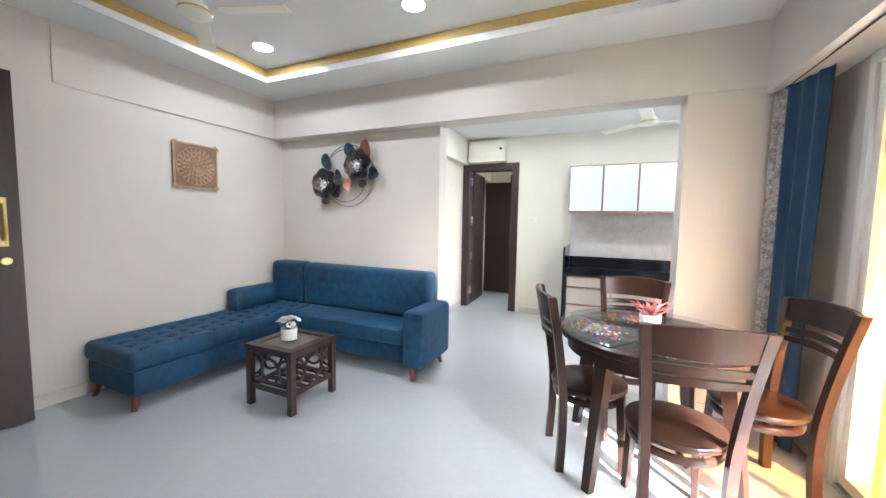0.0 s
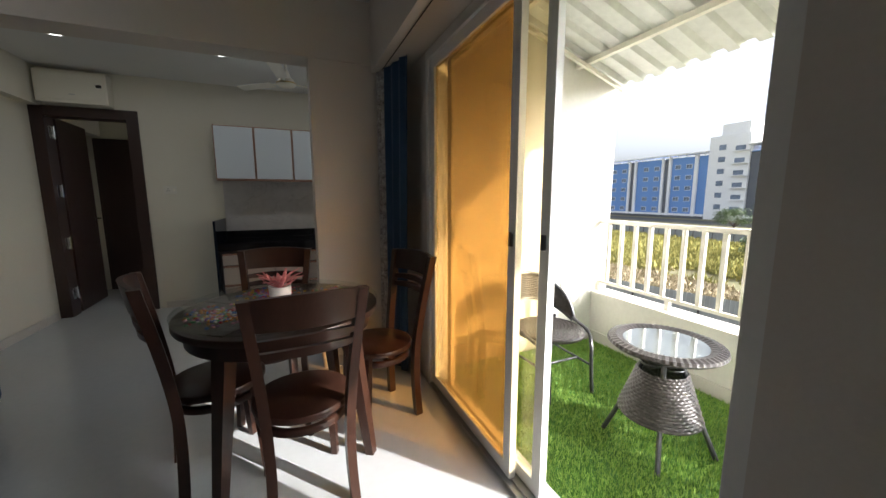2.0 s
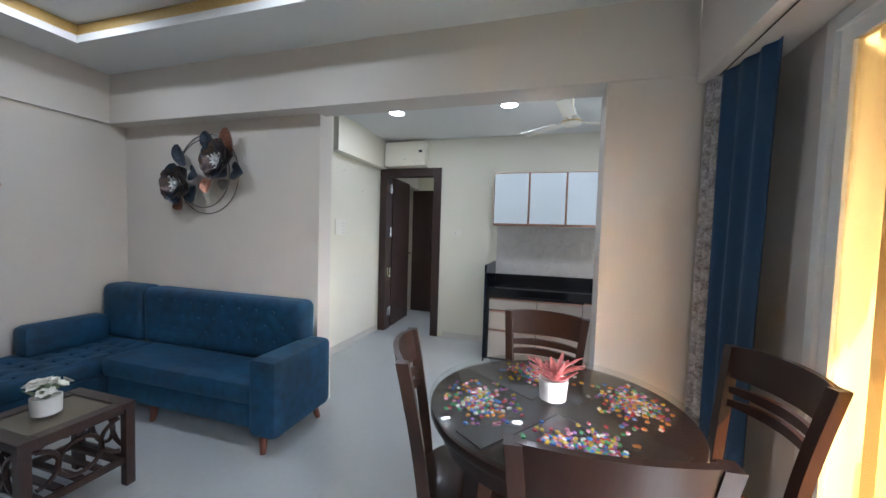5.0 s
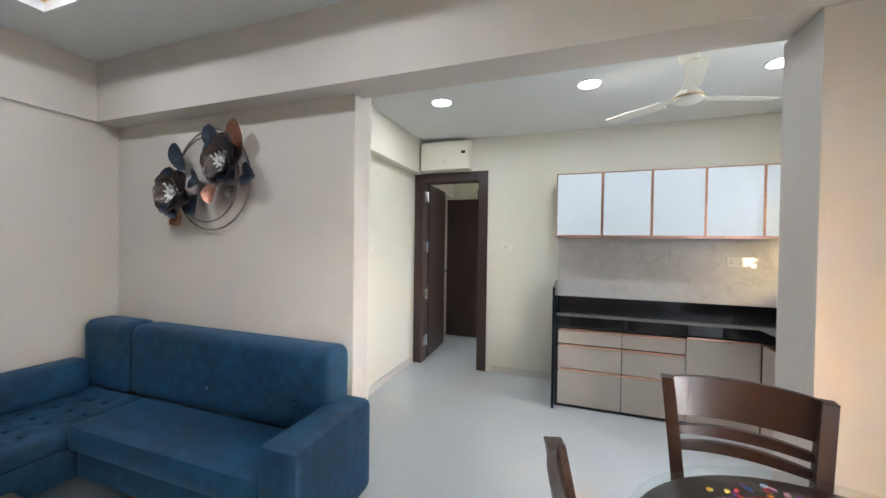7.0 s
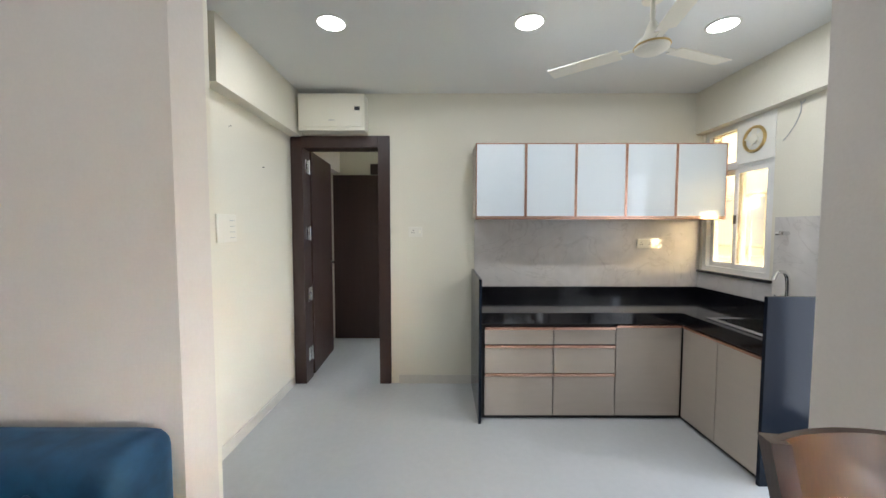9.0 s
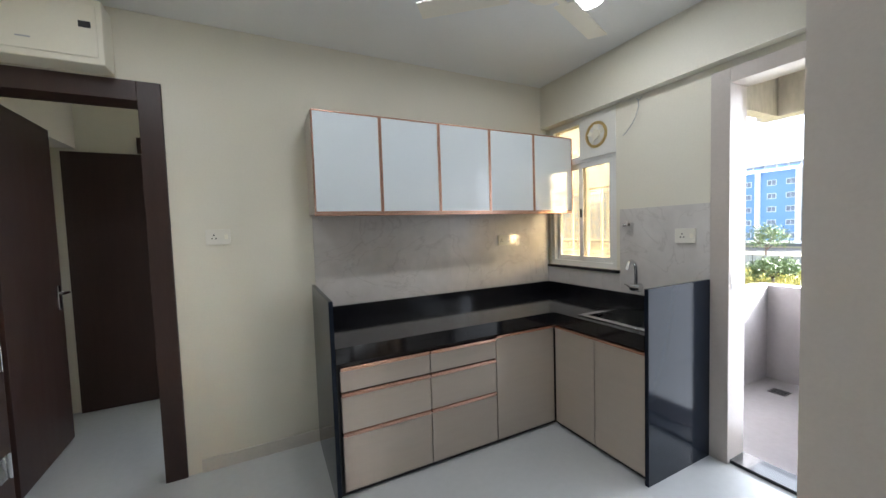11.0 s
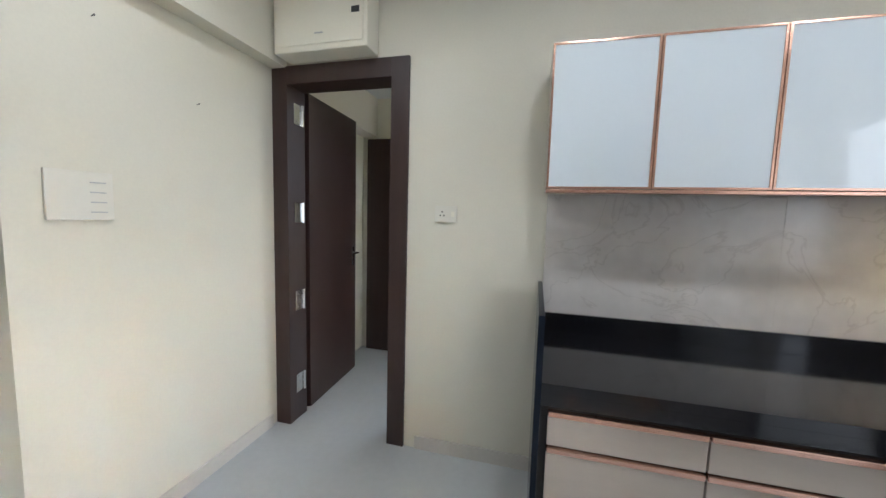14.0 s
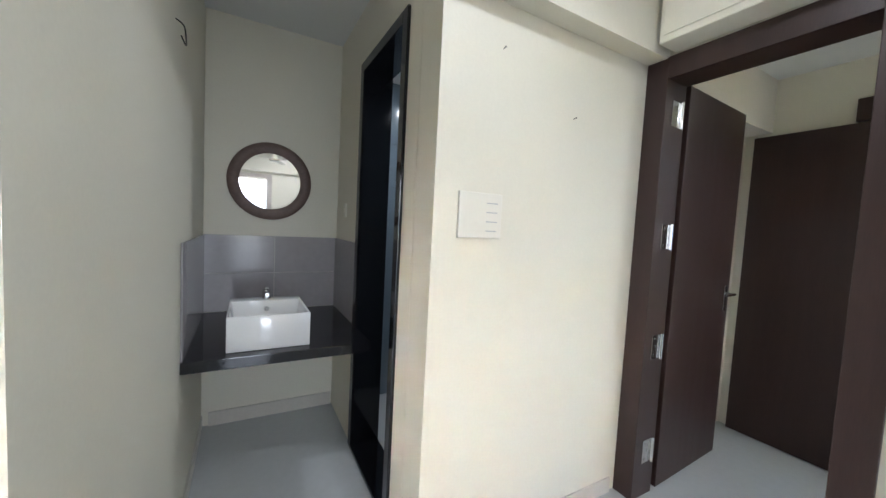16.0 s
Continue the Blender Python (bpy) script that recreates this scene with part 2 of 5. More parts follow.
def disc(bm, c, r, h, seg=40, bevel=0.0, r2=None):
    r_ = bmesh.ops.create_cone(bm, cap_ends=True, segments=seg, radius1=r, radius2=r if r2 is None else r2, depth=h, matrix=Matrix.Translation(c))
    if bevel:
        ed = [e for e in {e for v in r_["verts"] for e in v.link_edges} if len(e.link_faces) == 2 and e.calc_face_angle(0) > 0.9]
        bmesh.ops.bevel(bm, geom=ed, offset=bevel, segments=2, affect="EDGES", profile=0.5)


def ring(bm, m, major, minor, a0=0.0, a1=360.0, seg=48, sec=8, flat=1.0):
    closed = abs(a1 - a0) >= 360
    rows = []
    count = seg if closed else seg + 1
    for i in range(count):
        a = radians(a0 + (a1 - a0) * i / seg)
        row = []
        for j in range(sec):
            b = 2 * math.pi * j / sec
            row.append(bm.verts.new(m @ Vector(((major + minor * math.cos(b)) * math.cos(a), (major + minor * math.cos(b)) * math.sin(a), minor * flat * math.sin(b)))))
        rows.append(row)
    for i in range(seg):
        p, q = rows[i], rows[(i + 1) % count]
        for j in range(sec):
            bm.faces.new((p[j], q[j], q[(j + 1) % sec], p[(j + 1) % sec]))
    if not closed:
        bm.faces.new(rows[0][::-1])
        bm.faces.new(rows[-1])


def lathe(bm, profile, c=(0, 0, 0), seg=32):
    rows = []
    for r, z in profile:
        rows.append([bm.verts.new((c[0] + r * math.cos(2 * math.pi * i / seg), c[1] + r * math.sin(2 * math.pi * i / seg), c[2] + z)) for i in range(seg)])
    for p, q in zip(rows, rows[1:]):
        for i in range(seg):
            bm.faces.new((p[i], p[(i + 1) % seg], q[(i + 1) % seg], q[i]))
    bm.faces.new(rows[0][::-1])
    bm.faces.new(rows[-1])


def tube(bm, pts, r, sec=8):
    pts = [Vector(p) for p in pts]
    rows = []
    for i, p in enumerate(pts):
        d = (pts[min(i + 1, len(pts) - 1)] - pts[max(i - 1, 0)]).normalized()
        q = d.to_track_quat("Z", "Y")
        rows.append([bm.verts.new(p + q @ Vector((r * math.cos(2 * math.pi * j / sec), r * math.sin(2 * math.pi * j / sec), 0))) for j in range(sec)])
    for a, b in zip(rows, rows[1:]):
        k0 = min(range(sec), key=lambda k: (b[k].co - a[0].co).length)
        for j in range(sec):
            bm.faces.new((a[j], a[(j + 1) % sec], b[(j + 1 + k0) % sec], b[(j + k0) % sec]))
    bm.faces.new(rows[0][::-1])
    bm.faces.new(rows[-1])


def smooth_path(pts, n=6):
    pts = [Vector(p) for p in pts]
    out = []
    for i in range(len(pts) - 1):
        p0, p1, p2, p3 = pts[max(i - 1, 0)], pts[i], pts[i + 1], pts[min(i + 2, len(pts) - 1)]
        for k in range(n):
            t = k / n
            out.append(0.5 * ((2 * p1) + (-p0 + p2) * t + (2 * p0 - 5 * p1 + 4 * p2 - p3) * t * t + (-p0 + 3 * p1 - 3 * p2 + p3) * t ** 3))
    out.append(pts[-1])
    return out


def cushion(bm, x0, x1, y0, y1, z0, z1, r=0.05, step=0.04, dents=(), side="top", depth=0.02):
    """A soft rounded block whose top or front is pulled in at buttons."""
    c = Vector(((x0 + x1) / 2, (y0 + y1) / 2, (z0 + z1) / 2))
    h = Vector(((x1 - x0) / 2, (y1 - y0) / 2, (z1 - z0) / 2))
    n = [max(2, min(44, int(2 * h[i] / step))) for i in range(3)]
    grid = {}

    def vert(i, j, k):
        key = (i, j, k)
        if key not in grid:
            p = Vector((h.x * (2 * i / n[0] - 1), h.y * (2 * j / n[1] - 1), h.z * (2 * k / n[2] - 1)))
            inner = Vector([max(-(h[a] - r), min(h[a] - r, p[a])) for a in range(3)])
            d = p - inner
            if d.length > 1e-6:
                p = inner + d.normalized() * r if d.length > r else p
            w = c + p
            for b in dents:
                if side == "top" and k == n[2]:
                    q = (w.x - b[0]) ** 2 + (w.y - b[1]) ** 2
                    w.z -= depth * math.exp(-q / 0.0016) + 0.35 * depth * math.exp(-q / 0.009)
                if side == "front" and j == 0:
                    q = (w.x - b[0]) ** 2 + (w.z - b[1]) ** 2
                    w.y += depth * math.exp(-q / 0.0016) + 0.35 * depth * math.exp(-q / 0.009)
            grid[key] = bm.verts.new(w)
        return grid[key]
    for a, b, c_ in ((0, 1, 2), (1, 2, 0), (2, 0, 1)):
        for s in (0, n[c_]):
            for i in range(n[a]):
                for j in range(n[b]):
                    def at(u, v):
                        k = [0, 0, 0]
                        k[a], k[b], k[c_] = u, v, s
                        return vert(*k)
                    f = (at(i, j), at(i + 1, j), at(i + 1, j + 1), at(i, j + 1))
                    bm.faces.new(f if s else f[::-1])


def part(name, bm, mat, parent=None, label="", smooth=False, mats=None):
    me = bpy.data.meshes.new(name)
    if smooth:
        for f in bm.faces:
            f.smooth = True
    bm.to_mesh(me)
    bm.free()
    for m in mats or [mat]:
        me.materials.append(m)
    ob = new(name, me)
    if smooth:
        me.set_sharp_from_angle(angle=radians(40))
    if parent is not None:
        ob.parent = parent
    if label:
        ob["label"] = label
    return ob


def thing(name, label, category, m=None, group=""):
    ob = new(name)
    ob.empty_display_size = 0.1
    if m is not None:
        ob.matrix_world = m
    return tagged(ob, label, category, group)


def structure(name, boxes, mat, label="", bevel=0.0):
    bm = bmesh.new()
    for b in boxes:
        box(bm, *b, bevel)
    ob = part(name, bm, mat)
    return tagged(ob, label, kind="structure")


def simple(name, boxes, mat, parent, label="", bevel=0.0):
    bm = bmesh.new()
    for b in boxes:
        box(bm, *b, bevel)
    return part(name, bm, mat, parent, label)


# ---- the shell ----
HK, HL = 2.62, 2.68          # ceiling heights, kitchen and living room
structure("floor", [(-2.6, 2.52, -6.7, 1.6, -0.12, 0.0), (2.52, 2.94, -2.2, 0.0, -0.12, 0.0), (2.52, 2.94, 0.0, 1.6, -0.12, -0.001)], M_FLOOR, "polished off-white floor tiles with a soft gloss")
structure("wall_west", [(-2.56, -2.36, -6.7, -2.2, 0, 2.95)], M_WALL, "cream painted wall behind the chaise")
band = structure("trim_west_band", [(-2.358, -2.33, -4.15, -2.322, 2.26, HL)], M_WALL, "shallow cream plaster band under the ceiling")
for v in band.data.vertices:                 # it runs out into the wall
    if v.co.y < -4.0 and v.co.x > -2.34:
        v.co.x = -2.353
structure("wall_living_north", [(-2.56, -0.295, -2.20, -2.047, 0, 2.95)], M_WALL, "cream painted partition wall behind the sofa")
structure("beam_opening", [(-2.358, 2.10, -2.345, -2.203, 2.26, 2.95), (-0.292, 1.67, -2.203, -2.13, 2.26, 2.95)], M_WALL, "cream plastered beam over the kitchen opening")
structure("wall_stub", [(1.67, 2.10, -2.345, -2.10, 0, 2.257), (2.10, 2.94, -2.345, -2.14, 0, 2.257), (1.673, 2.94, -2.2, -2.14, 2.26, 2.95)], M_WALL, "cream pier beside the curtain")
structure("beam_balcony", [(2.10, 2.52, -6.7, -2.348, 2.21, 2.95)], M_WALL, "cream plastered lintel over the sliding door")
structure("wall_balcony_jamb", [(2.34, 2.52, -2.86, -2.348, 0, 2.207), (2.325, 2.52, -6.7, -4.747, 0, 2.207)], M_WALL, "cream wall beside the sliding door")
structure("wall_south", [(-2.36, 2.5, -6.9, -6.7, 0, 2.95)], M_WALL, "plain cream wall behind the walker")
structure("wall_kitchen_north", [(-1.2, -0.885, 0.0, 0.14, 0, 2.95), (-0.885, 0.0, 0.0, 0.14, 2.25, 2.95), (0.0, 2.94, 0.0, 0.14, 0, 2.95)], M_WALLK, "ivory painted kitchen wall")
structure("wall_kitchen_west", [(-1.05, -0.885, -1.20, -0.003, 0, 2.9)], M_WALLK, "ivory painted wall beside the bedroom door")
structure("beam_kitchen_west", [(-0.883, -0.785, -1.20, -0.003, 2.24, 2.9)], M_WALLK, "ivory beam above the wall")
structure("wall_kitchen_east", [(2.79, 2.94, -1.33, -0.71, 0, 2.9), (2.79, 2.94, -0.71, -0.03, 0, 1.06), (2.79, 2.94, -0.71, -0.03, 2.25, 2.9), (2.79, 2.94, -0.03, -0.003, 0, 2.9),
                                (2.79, 2.94, -2.132, -1.33, 2.22, 2.9), (2.79, 2.94, -2.132, -2.11, 0, 2.22)], M_WALLK, "ivory kitchen wall with window and balcony door")
structure("beam_kitchen_east", [(2.72, 2.788, -2.132, -0.003, 2.26, 2.9)], M_WALLK, "ivory beam above the kitchen window")
structure("wall_passage_south", [(-2.6, -0.297, -2.045, -2.022, 0, 2.9)], M_WALLK, "ivory passage wall")
structure("wall_passage_west", [(-2.6, -2.42, -2.02, -1.0, 0, 2.9)], M_WALLK, "ivory wall behind the washbasin")
structure("wall_passage_north", [(-2.418, -1.86, -1.20, -1.05, 0, 2.9), (-1.86, -1.18, -1.20, -1.05, 2.29, 2.9), (-1.18, -1.053, -1.20, -1.05, 0, 2.9)], M_WALLK, "ivory passage wall with the bathroom doorway")
structure("ceiling_kitchen", [(-2.6, 2.94, -2.12, 0.14, HK, HK + 0.1)], M_CEIL, "white kitchen ceiling")
# living room ceiling with a recessed tray
TX0, TX1, TY0, TY1, HT = -1.92, 1.55, -5.9, -2.77, 2.80
structure("ceiling_living", [(-2.36, TX0, -6.7, -2.3, HL, HL + 0.05), (TX1, 2.3, -6.7, -2.3, HL, HL + 0.05), (TX0, TX1, TY1, -2.3, HL, HL + 0.05), (TX0, TX1, -6.7, TY0, HL, HL + 0.05),
                             (-2.36, 2.3, -6.7, -2.3, HT, HT + 0.1)], M_CEIL, "white ceiling with a recessed tray")
M_TRIM = material("glossy_white_trim", (0.8, 0.8, 0.8), 0.25, var=0.02)
# amber strip light of the cove, put into a gold colour
M_COVEGLOW = material("painted_amber_cove_light", (0.55, 0.38, 0.13), 0.5, var=0.12)
structure("trim_tray_edge", [(TX0 + 0.002, TX0 + 0.03, TY0, TY1 - 0.03, HL - 0.012, HL + 0.04), (TX0 + 0.03, TX1, TY1 - 0.03, TY1 - 0.002, HL - 0.012, HL + 0.04), (TX1 - 0.03, TX1 - 0.002, TY0, TY1 - 0.03, HL - 0.012, HL + 0.04)], M_TRIM, "white moulding round the ceiling tray")
structure("trim_tray_cove", [(TX0 + 0.002, TX0 + 0.02, TY0, TY1 - 0.02, HL + 0.042, HT - 0.002), (TX0 + 0.02, TX1, TY1 - 0.02, TY1 - 0.002, HL + 0.042, HT - 0.002), (TX1 - 0.02, TX1 - 0.002, TY0, TY1 - 0.02, HL + 0.042, HT - 0.002)], M_COVEGLOW, "inner edge of the tray, amber strip light painted in gold")
for nm, bx in (("baseboard_kitchen_north", (0.07, 0.735, -0.012, -0.002, 0, 0.08)), ("baseboard_kitchen_west", (-0.883, -0.873, -1.20, -0.06, 0, 0.08)), ("baseboard_passage_west", (-2.418, -2.406, -1.98, -1.21, 0, 0.09)),
               ("baseboard_passage_south", (-2.40, -0.30, -2.021, -2.011, 0, 0.08)), ("baseboard_west", (-2.358, -2.346, -4.38, -2.21, 0, 0.09)), ("baseboard_living_north", (-2.34, -0.295, -2.212, -2.202, 0, 0.08)), ("baseboard_pier", (1.68, 2.1, -2.357, -2.347, 0, 0.08))):
    structure(nm, [bx], M_SKIRT, "pale grey tile skirting")
# bedroom lobby behind the kitchen door
structure("wall_lobby_west", [(-1.2, -1.0, 0.143, 1.5, 0, 2.9)], M_WALLK, "ivory lobby wall")
structure("wall_lobby_far", [(-1.0, 0.5, 1.40, 1.5, 0, 2.9)], M_WALLK, "ivory lobby wall")
# unseen gap under the ceiling, added to let daylight into the lobby
structure("wall_lobby_east", [(1.1, 1.2, 0.143, 1.4, 0, 1.85), (1.1, 1.2, 0.143, 1.4, 2.1, 2.9), (1.1, 1.2, 0.143, 0.3, 1.85, 2.1), (1.1, 1.2, 1.25, 1.4, 1.85, 2.1)], M_WALLK, "ivory lobby wall")
structure("beam_lobby", [(-0.998, -0.85, 0.143, 1.398, 2.14, 2.5)], M_WALL, "cream beam in the lobby")
structure("ceiling_lobby", [(-1.2, 1.2, 0.143, 1.5, 2.5, 2.6)], M_CEIL, "white lobby ceiling")
# bathroom behind the black frame
structure("wall_bathroom", [(-2.5, -2.4, -1.048, 0.3, 0, 2.6), (-1.07, -1.053, -1.048, 0.0, 0, 2.6), (-2.5, -1.06, 0.2, 0.3, 0, 2.6)], M_BTILE, "dark grey bathroom tiles")
structure("ceiling_bathroom", [(-2.5, -1.06, -1.048, 0.3, 2.45, 2.55)], M_CEIL, "white bathroom ceiling")

# ---- balcony, facade outside, ground ----
structure("floor_balcony", [(2.52, 4.30, -6.9, -2.45, -0.2, -0.06)], M_CONC, "balcony slab")
structure("wall_balcony_north", [(2.52, 4.28, -2.60, -2.45, -0.06, 2.85)], M_BALC, "white plastered end wall of the balcony")
structure("wall_balcony_parapet", [(4.10, 4.28, -6.9, -2.602, -0.06, 0.39), (4.092, 4.30, -6.9, -2.604, 0.39, 0.425)], M_BALC, "white parapet with a ledge under the railing")
structure("baseboard_balcony", [(4.085, 4.098, -6.9, -2.61, -0.05, 0.05), (2.52, 4.08, -2.612, -2.602, -0.05, 0.05)], M_SKIRT, "beige skirting along the balcony")
structure("wall_house_outside", [(2.46, 2.53, -6.9, -4.84, -0.2, 3.2), (2.53, 2.56, -4.80, -2.6, 2.3, 3.2)], M_BALC, "white outside plaster")

rail = thing("balcony_railing", "cream painted steel railing with upright bars on the parapet", "railing")
simple("top_rail", [(4.15, 4.20, -6.8, -2.61, 1.065, 1.10)], M_RAIL, rail, bevel=0.004)
simple("bottom_rail", [(4.16, 4.19, -6.8, -2.61, 0.50, 0.525)], M_RAIL, rail)
bm = bmesh.new()
box(bm, 4.163, 4.187, -0.016, 0.016, 0.525, 1.065, 0.003)
bar = part("bar", bm, M_RAIL, rail)
bar.location.y = -2.70
for i in range(1, 30):
    b2 = bar.copy()
    scene.collection.objects.link(b2)
    b2.location.y = -2.70 - 0.137 * i
for y in (-2.62, -3.3, -3.98, -4.66, -5.34, -6.02, -6.7):
    simple("post", [(4.16, 4.19, y - 0.018, y + 0.018, 0.425, 0.50)], M_RAIL, rail)

# corrugated roof sheet
bm = bmesh.new()
prof = ((0.0, 0.0), (0.075, 0.0), (0.10, 0.035), (0.15, 0.035), (0.175, 0.0))
ys, hs = [], []
y = -6.9
while y < -2.62:
    for dy, dz in prof[:-1]:
        ys.append(y + dy), hs.append(dz)
    y += 0.175
cols = []
for yy, hh in zip(ys, hs):
    if yy < -2.6:
        cols.append([bm.verts.new((x, yy, 2.86 - 0.33 * (x - 2.45) + hh + d)) for d in (0, 0.003) for x in (2.56, 3.17, 3.29, 4.26)])
for p, q in zip(cols, cols[1:]):
    for i in (0, 1, 2):
        if i == 1 and -3.83 < p[0].co.y < -3.72:      # a broken piece of sheet, added to let a sun spot indoors
            continue
        bm.faces.new((p[i], p[i + 1], q[i + 1], q[i]))
        bm.faces.new((q[i + 4], q[i + 5], p[i + 5], p[i + 4]))
    bm.faces.new((p[3], p[7], q[7], q[3]))
roof = thing("roof_sheet_canopy", "weathered white corrugated sheet roof over the balcony", "canopy")
part("sheet", bm, M_SHEET, roof)
for x in (3.80, 3.1):
    z = 2.86 - 0.33 * (x - 2.45) - 0.022
    simple("purlin", [(x - 0.02, x + 0.02, -6.9, -2.605, z - 0.02, z + 0.018)], M_RAIL, roof)
for y in (-2.72, -4.9, -6.6):
    bm = bmesh.new()
    a, b = Vector((2.57, y, 2.86 - 0.33 * 0.12 - 0.062)), Vector((4.2, y, 2.86 - 0.33 * 1.75 - 0.062))
    rod(bm, a, b, 0.02, square=True)
    part("rafter", bm, M_RAIL, roof)

# artificial turf
bm = bmesh.new()
box(bm, 2.53, 4.083, -6.85, -2.615, -0.06, -0.048)
turf_mat = tagged(part("turf_backing", bm, M_GRASSB), "green backing of the artificial turf", "turf")
rng = random.Random(3)
verts, faces = [], []
for i in range(70000):
    x, y = rng.uniform(2.545, 4.075), rng.uniform(-5.6, -2.63)
    a, h, w, ln = rng.uniform(0, 6.28), rng.uniform(0.018, 0.034), rng.uniform(0.0016, 0.003), rng.uniform(0.0, 0.016)
    b, c, s = rng.uniform(0, 6.28), math.cos(a) * w, math.sin(a) * w
    k = len(verts)
    verts += [(x - c, y - s, -0.049), (x + c, y + s, -0.049), (x + ln * math.cos(b), y + ln * math.sin(b), -0.049 + h)]
    faces.append((k, k + 1, k + 2))
me = bpy.data.meshes.new("turf_blades")
me.from_pydata(verts, [], faces)
M_BLADE = bpy.data.materials.new("turf_blade")
M_BLADE.use_nodes = True
nt = M_BLADE.node_tree
geo, rp = nt.nodes.new("ShaderNodeNewGeometry"), nt.nodes.new("ShaderNodeValToRGB")
rp.color_ramp.elements[0].color, rp.color_ramp.elements[1].color = (0.12, 0.25, 0.03, 1), (0.40, 0.56, 0.12, 1)
nt.links.new(geo.outputs["Random Per Island"], rp.inputs["Fac"])
nt.links.new(rp.outputs["Color"], nt.nodes["Principled BSDF"].inputs["Base Color"])
nt.nodes["Principled BSDF"].inputs["Roughness"].default_value = 0.6
me.materials.append(M_BLADE)
tagged(new("turf_blades", me), "bright green artificial turf blades", "turf", kind="stuff")

# utility balcony beyond the kitchen
structure("floor_utility", [(2.94, 4.6, -2.3, -0.85, -0.15, -0.015)], M_GTILE, "grey tiled utility balcony floor")
structure("wall_utility_parapet", [(4.45, 4.6, -2.3, -0.85, -0.015, 0.81), (2.945, 4.447, -0.95, -0.85, -0.015, 0.82), (2.945, 4.447, -2.4, -2.3, -0.1, 2.6)], M_GTILE, "grey tiled parapet")
structure("beam_utility", [(4.45, 4.6, -2.3, -0.85, 2.27, 2.8), (2.945, 4.447, -1.0, -0.90, 2.27, 2.8)], M_CONC, "stained concrete beam over the utility balcony")
structure("ceiling_utility", [(2.945, 4.6, -2.4, -0.85, 2.8, 2.9)], M_CONC, "concrete slab over the utility balcony")
pipe = thing("drain_pipe_stub", "short white plastic pipe standing on the floor", "pipe", pose(4.2, -1.33, -0.015))
bm = bmesh.new()
disc(bm, (0, 0, 0.075), 0.026, 0.15, 20)
disc(bm, (0, 0, 0.16), 0.031, 0.03, 20, 0.003)
part("pipe", bm, M_WHITE, pipe, smooth=True)
dr = thing("floor_drain", "square floor drain grating", "drain", pose(4.15, -1.15, -0.015))
simple("frame", [(-0.06, 0.06, -0.06, 0.06, 0, 0.004)], M_STEEL, dr)
simple("slots", [(-0.045 + 0.03 * i, -0.03 + 0.03 * i, -0.045, 0.045, 0.0045, 0.006) for i in range(4)], M_BLACK, dr)

# ground, road, fences, field
M_GROUND = material("dry_earth", (0.21, 0.175, 0.105), 0.95, var=0.3, big=0.15, fine=2.0, bump=0.4, dark=(0.15, 0.15, 0.06))
M_ASPH = material("asphalt", (0.055, 0.055, 0.055), 0.9, var=0.2, big=0.4, fine=8)
GZ = -4.7
structure("ground", [(-1500, 2500, -2000, 2000, GZ - 1.0, GZ)], M_GROUND, "dry earth and scrub")
structure("road", [(86, 98, -400, 500, GZ, GZ + 0.04)], M_ASPH, "asphalt road in front of the office block")
M_FENCE = material("grey_sheet_fence", (0.27, 0.29, 0.31), 0.55, metal=0.2, var=0.15, big=0.8, fine=6, stretch=(1, 3, 0.3))


def sheet_fence(name, x, y0, y1, top, tilt, label):
    f = thing(name, label, "fence", pose(x, (y0 + y1) / 2, GZ, 0, 0, tilt))
    n = int((y1 - y0) / 2.4)
    bm = bmesh.new()
    rows = []
    for k in range(9):                       # one folded sheet
        for x, d in ((0.0, 0.0), (0.0, 0.13), (-0.02, 0.15), (-0.02, 0.28)):
            if 0.3 * k + d <= 2.4:
                rows.append([bm.verts.new((x + t, 0.3 * k + d - 1.2, z)) for t in (0, 0.003) for z in (0, top)])
    for u, v in zip(rows, rows[1:]):
        for i, j in ((0, 1), (1, 3), (3, 2), (2, 0)):
            bm.faces.new((u[i], v[i], v[j], u[j]))
    p = part("panel", bm, M_FENCE, f)
    p.location.y = -(y1 - y0) / 2 + 1.2
    bm = bmesh.new()
    box(bm, -0.08, -0.02, -0.03, 0.03, 0, top + 0.15)
    q = part("post", bm, M_TUBE, f)
    q.location.y = -(y1 - y0) / 2
    for i in range(1, n):
        for o in (p, q):
            c = o.copy()
            scene.collection.objects.link(c)
            c.location.y = o.location.y + 2.4 * i
    return f


sheet_fence("sheet_fence", 16.2, -40, 40, 2.4, 14.5, "grey corrugated sheet fence beside the field")
sheet_fence("sheet_fence", 52, -60, 110, 2.0, 3.0, "distant grey sheet fence at the far edge of the field")

# scrub and mustard plants in the field
rng = random.Random(11)
M_SCRUB = bpy.data.materials.new("field_scrub")
M_SCRUB.use_nodes = True
nt = M_SCRUB.node_tree
geo, rp = nt.nodes.new("ShaderNodeNewGeometry"), nt.nodes.new("ShaderNodeValToRGB")
els = rp.color_ramp.elements
els[0].color, els[1].color = (0.14, 0.15, 0.055, 1), (0.46, 0.40, 0.13, 1)
mid = els.new(0.55)
mid.color = (0.29, 0.27, 0.095, 1)
nt.links.new(geo.outputs["Random Per Island"], rp.inputs["Fac"])
nt.links.new(rp.outputs["Color"], nt.nodes["Principled BSDF"].inputs["Base Color"])
nt.nodes["Principled BSDF"].inputs["Roughness"].default_value = 1.0
nt.nodes["Principled BSDF"].inputs["Specular IOR Level"].default_value = 0.0
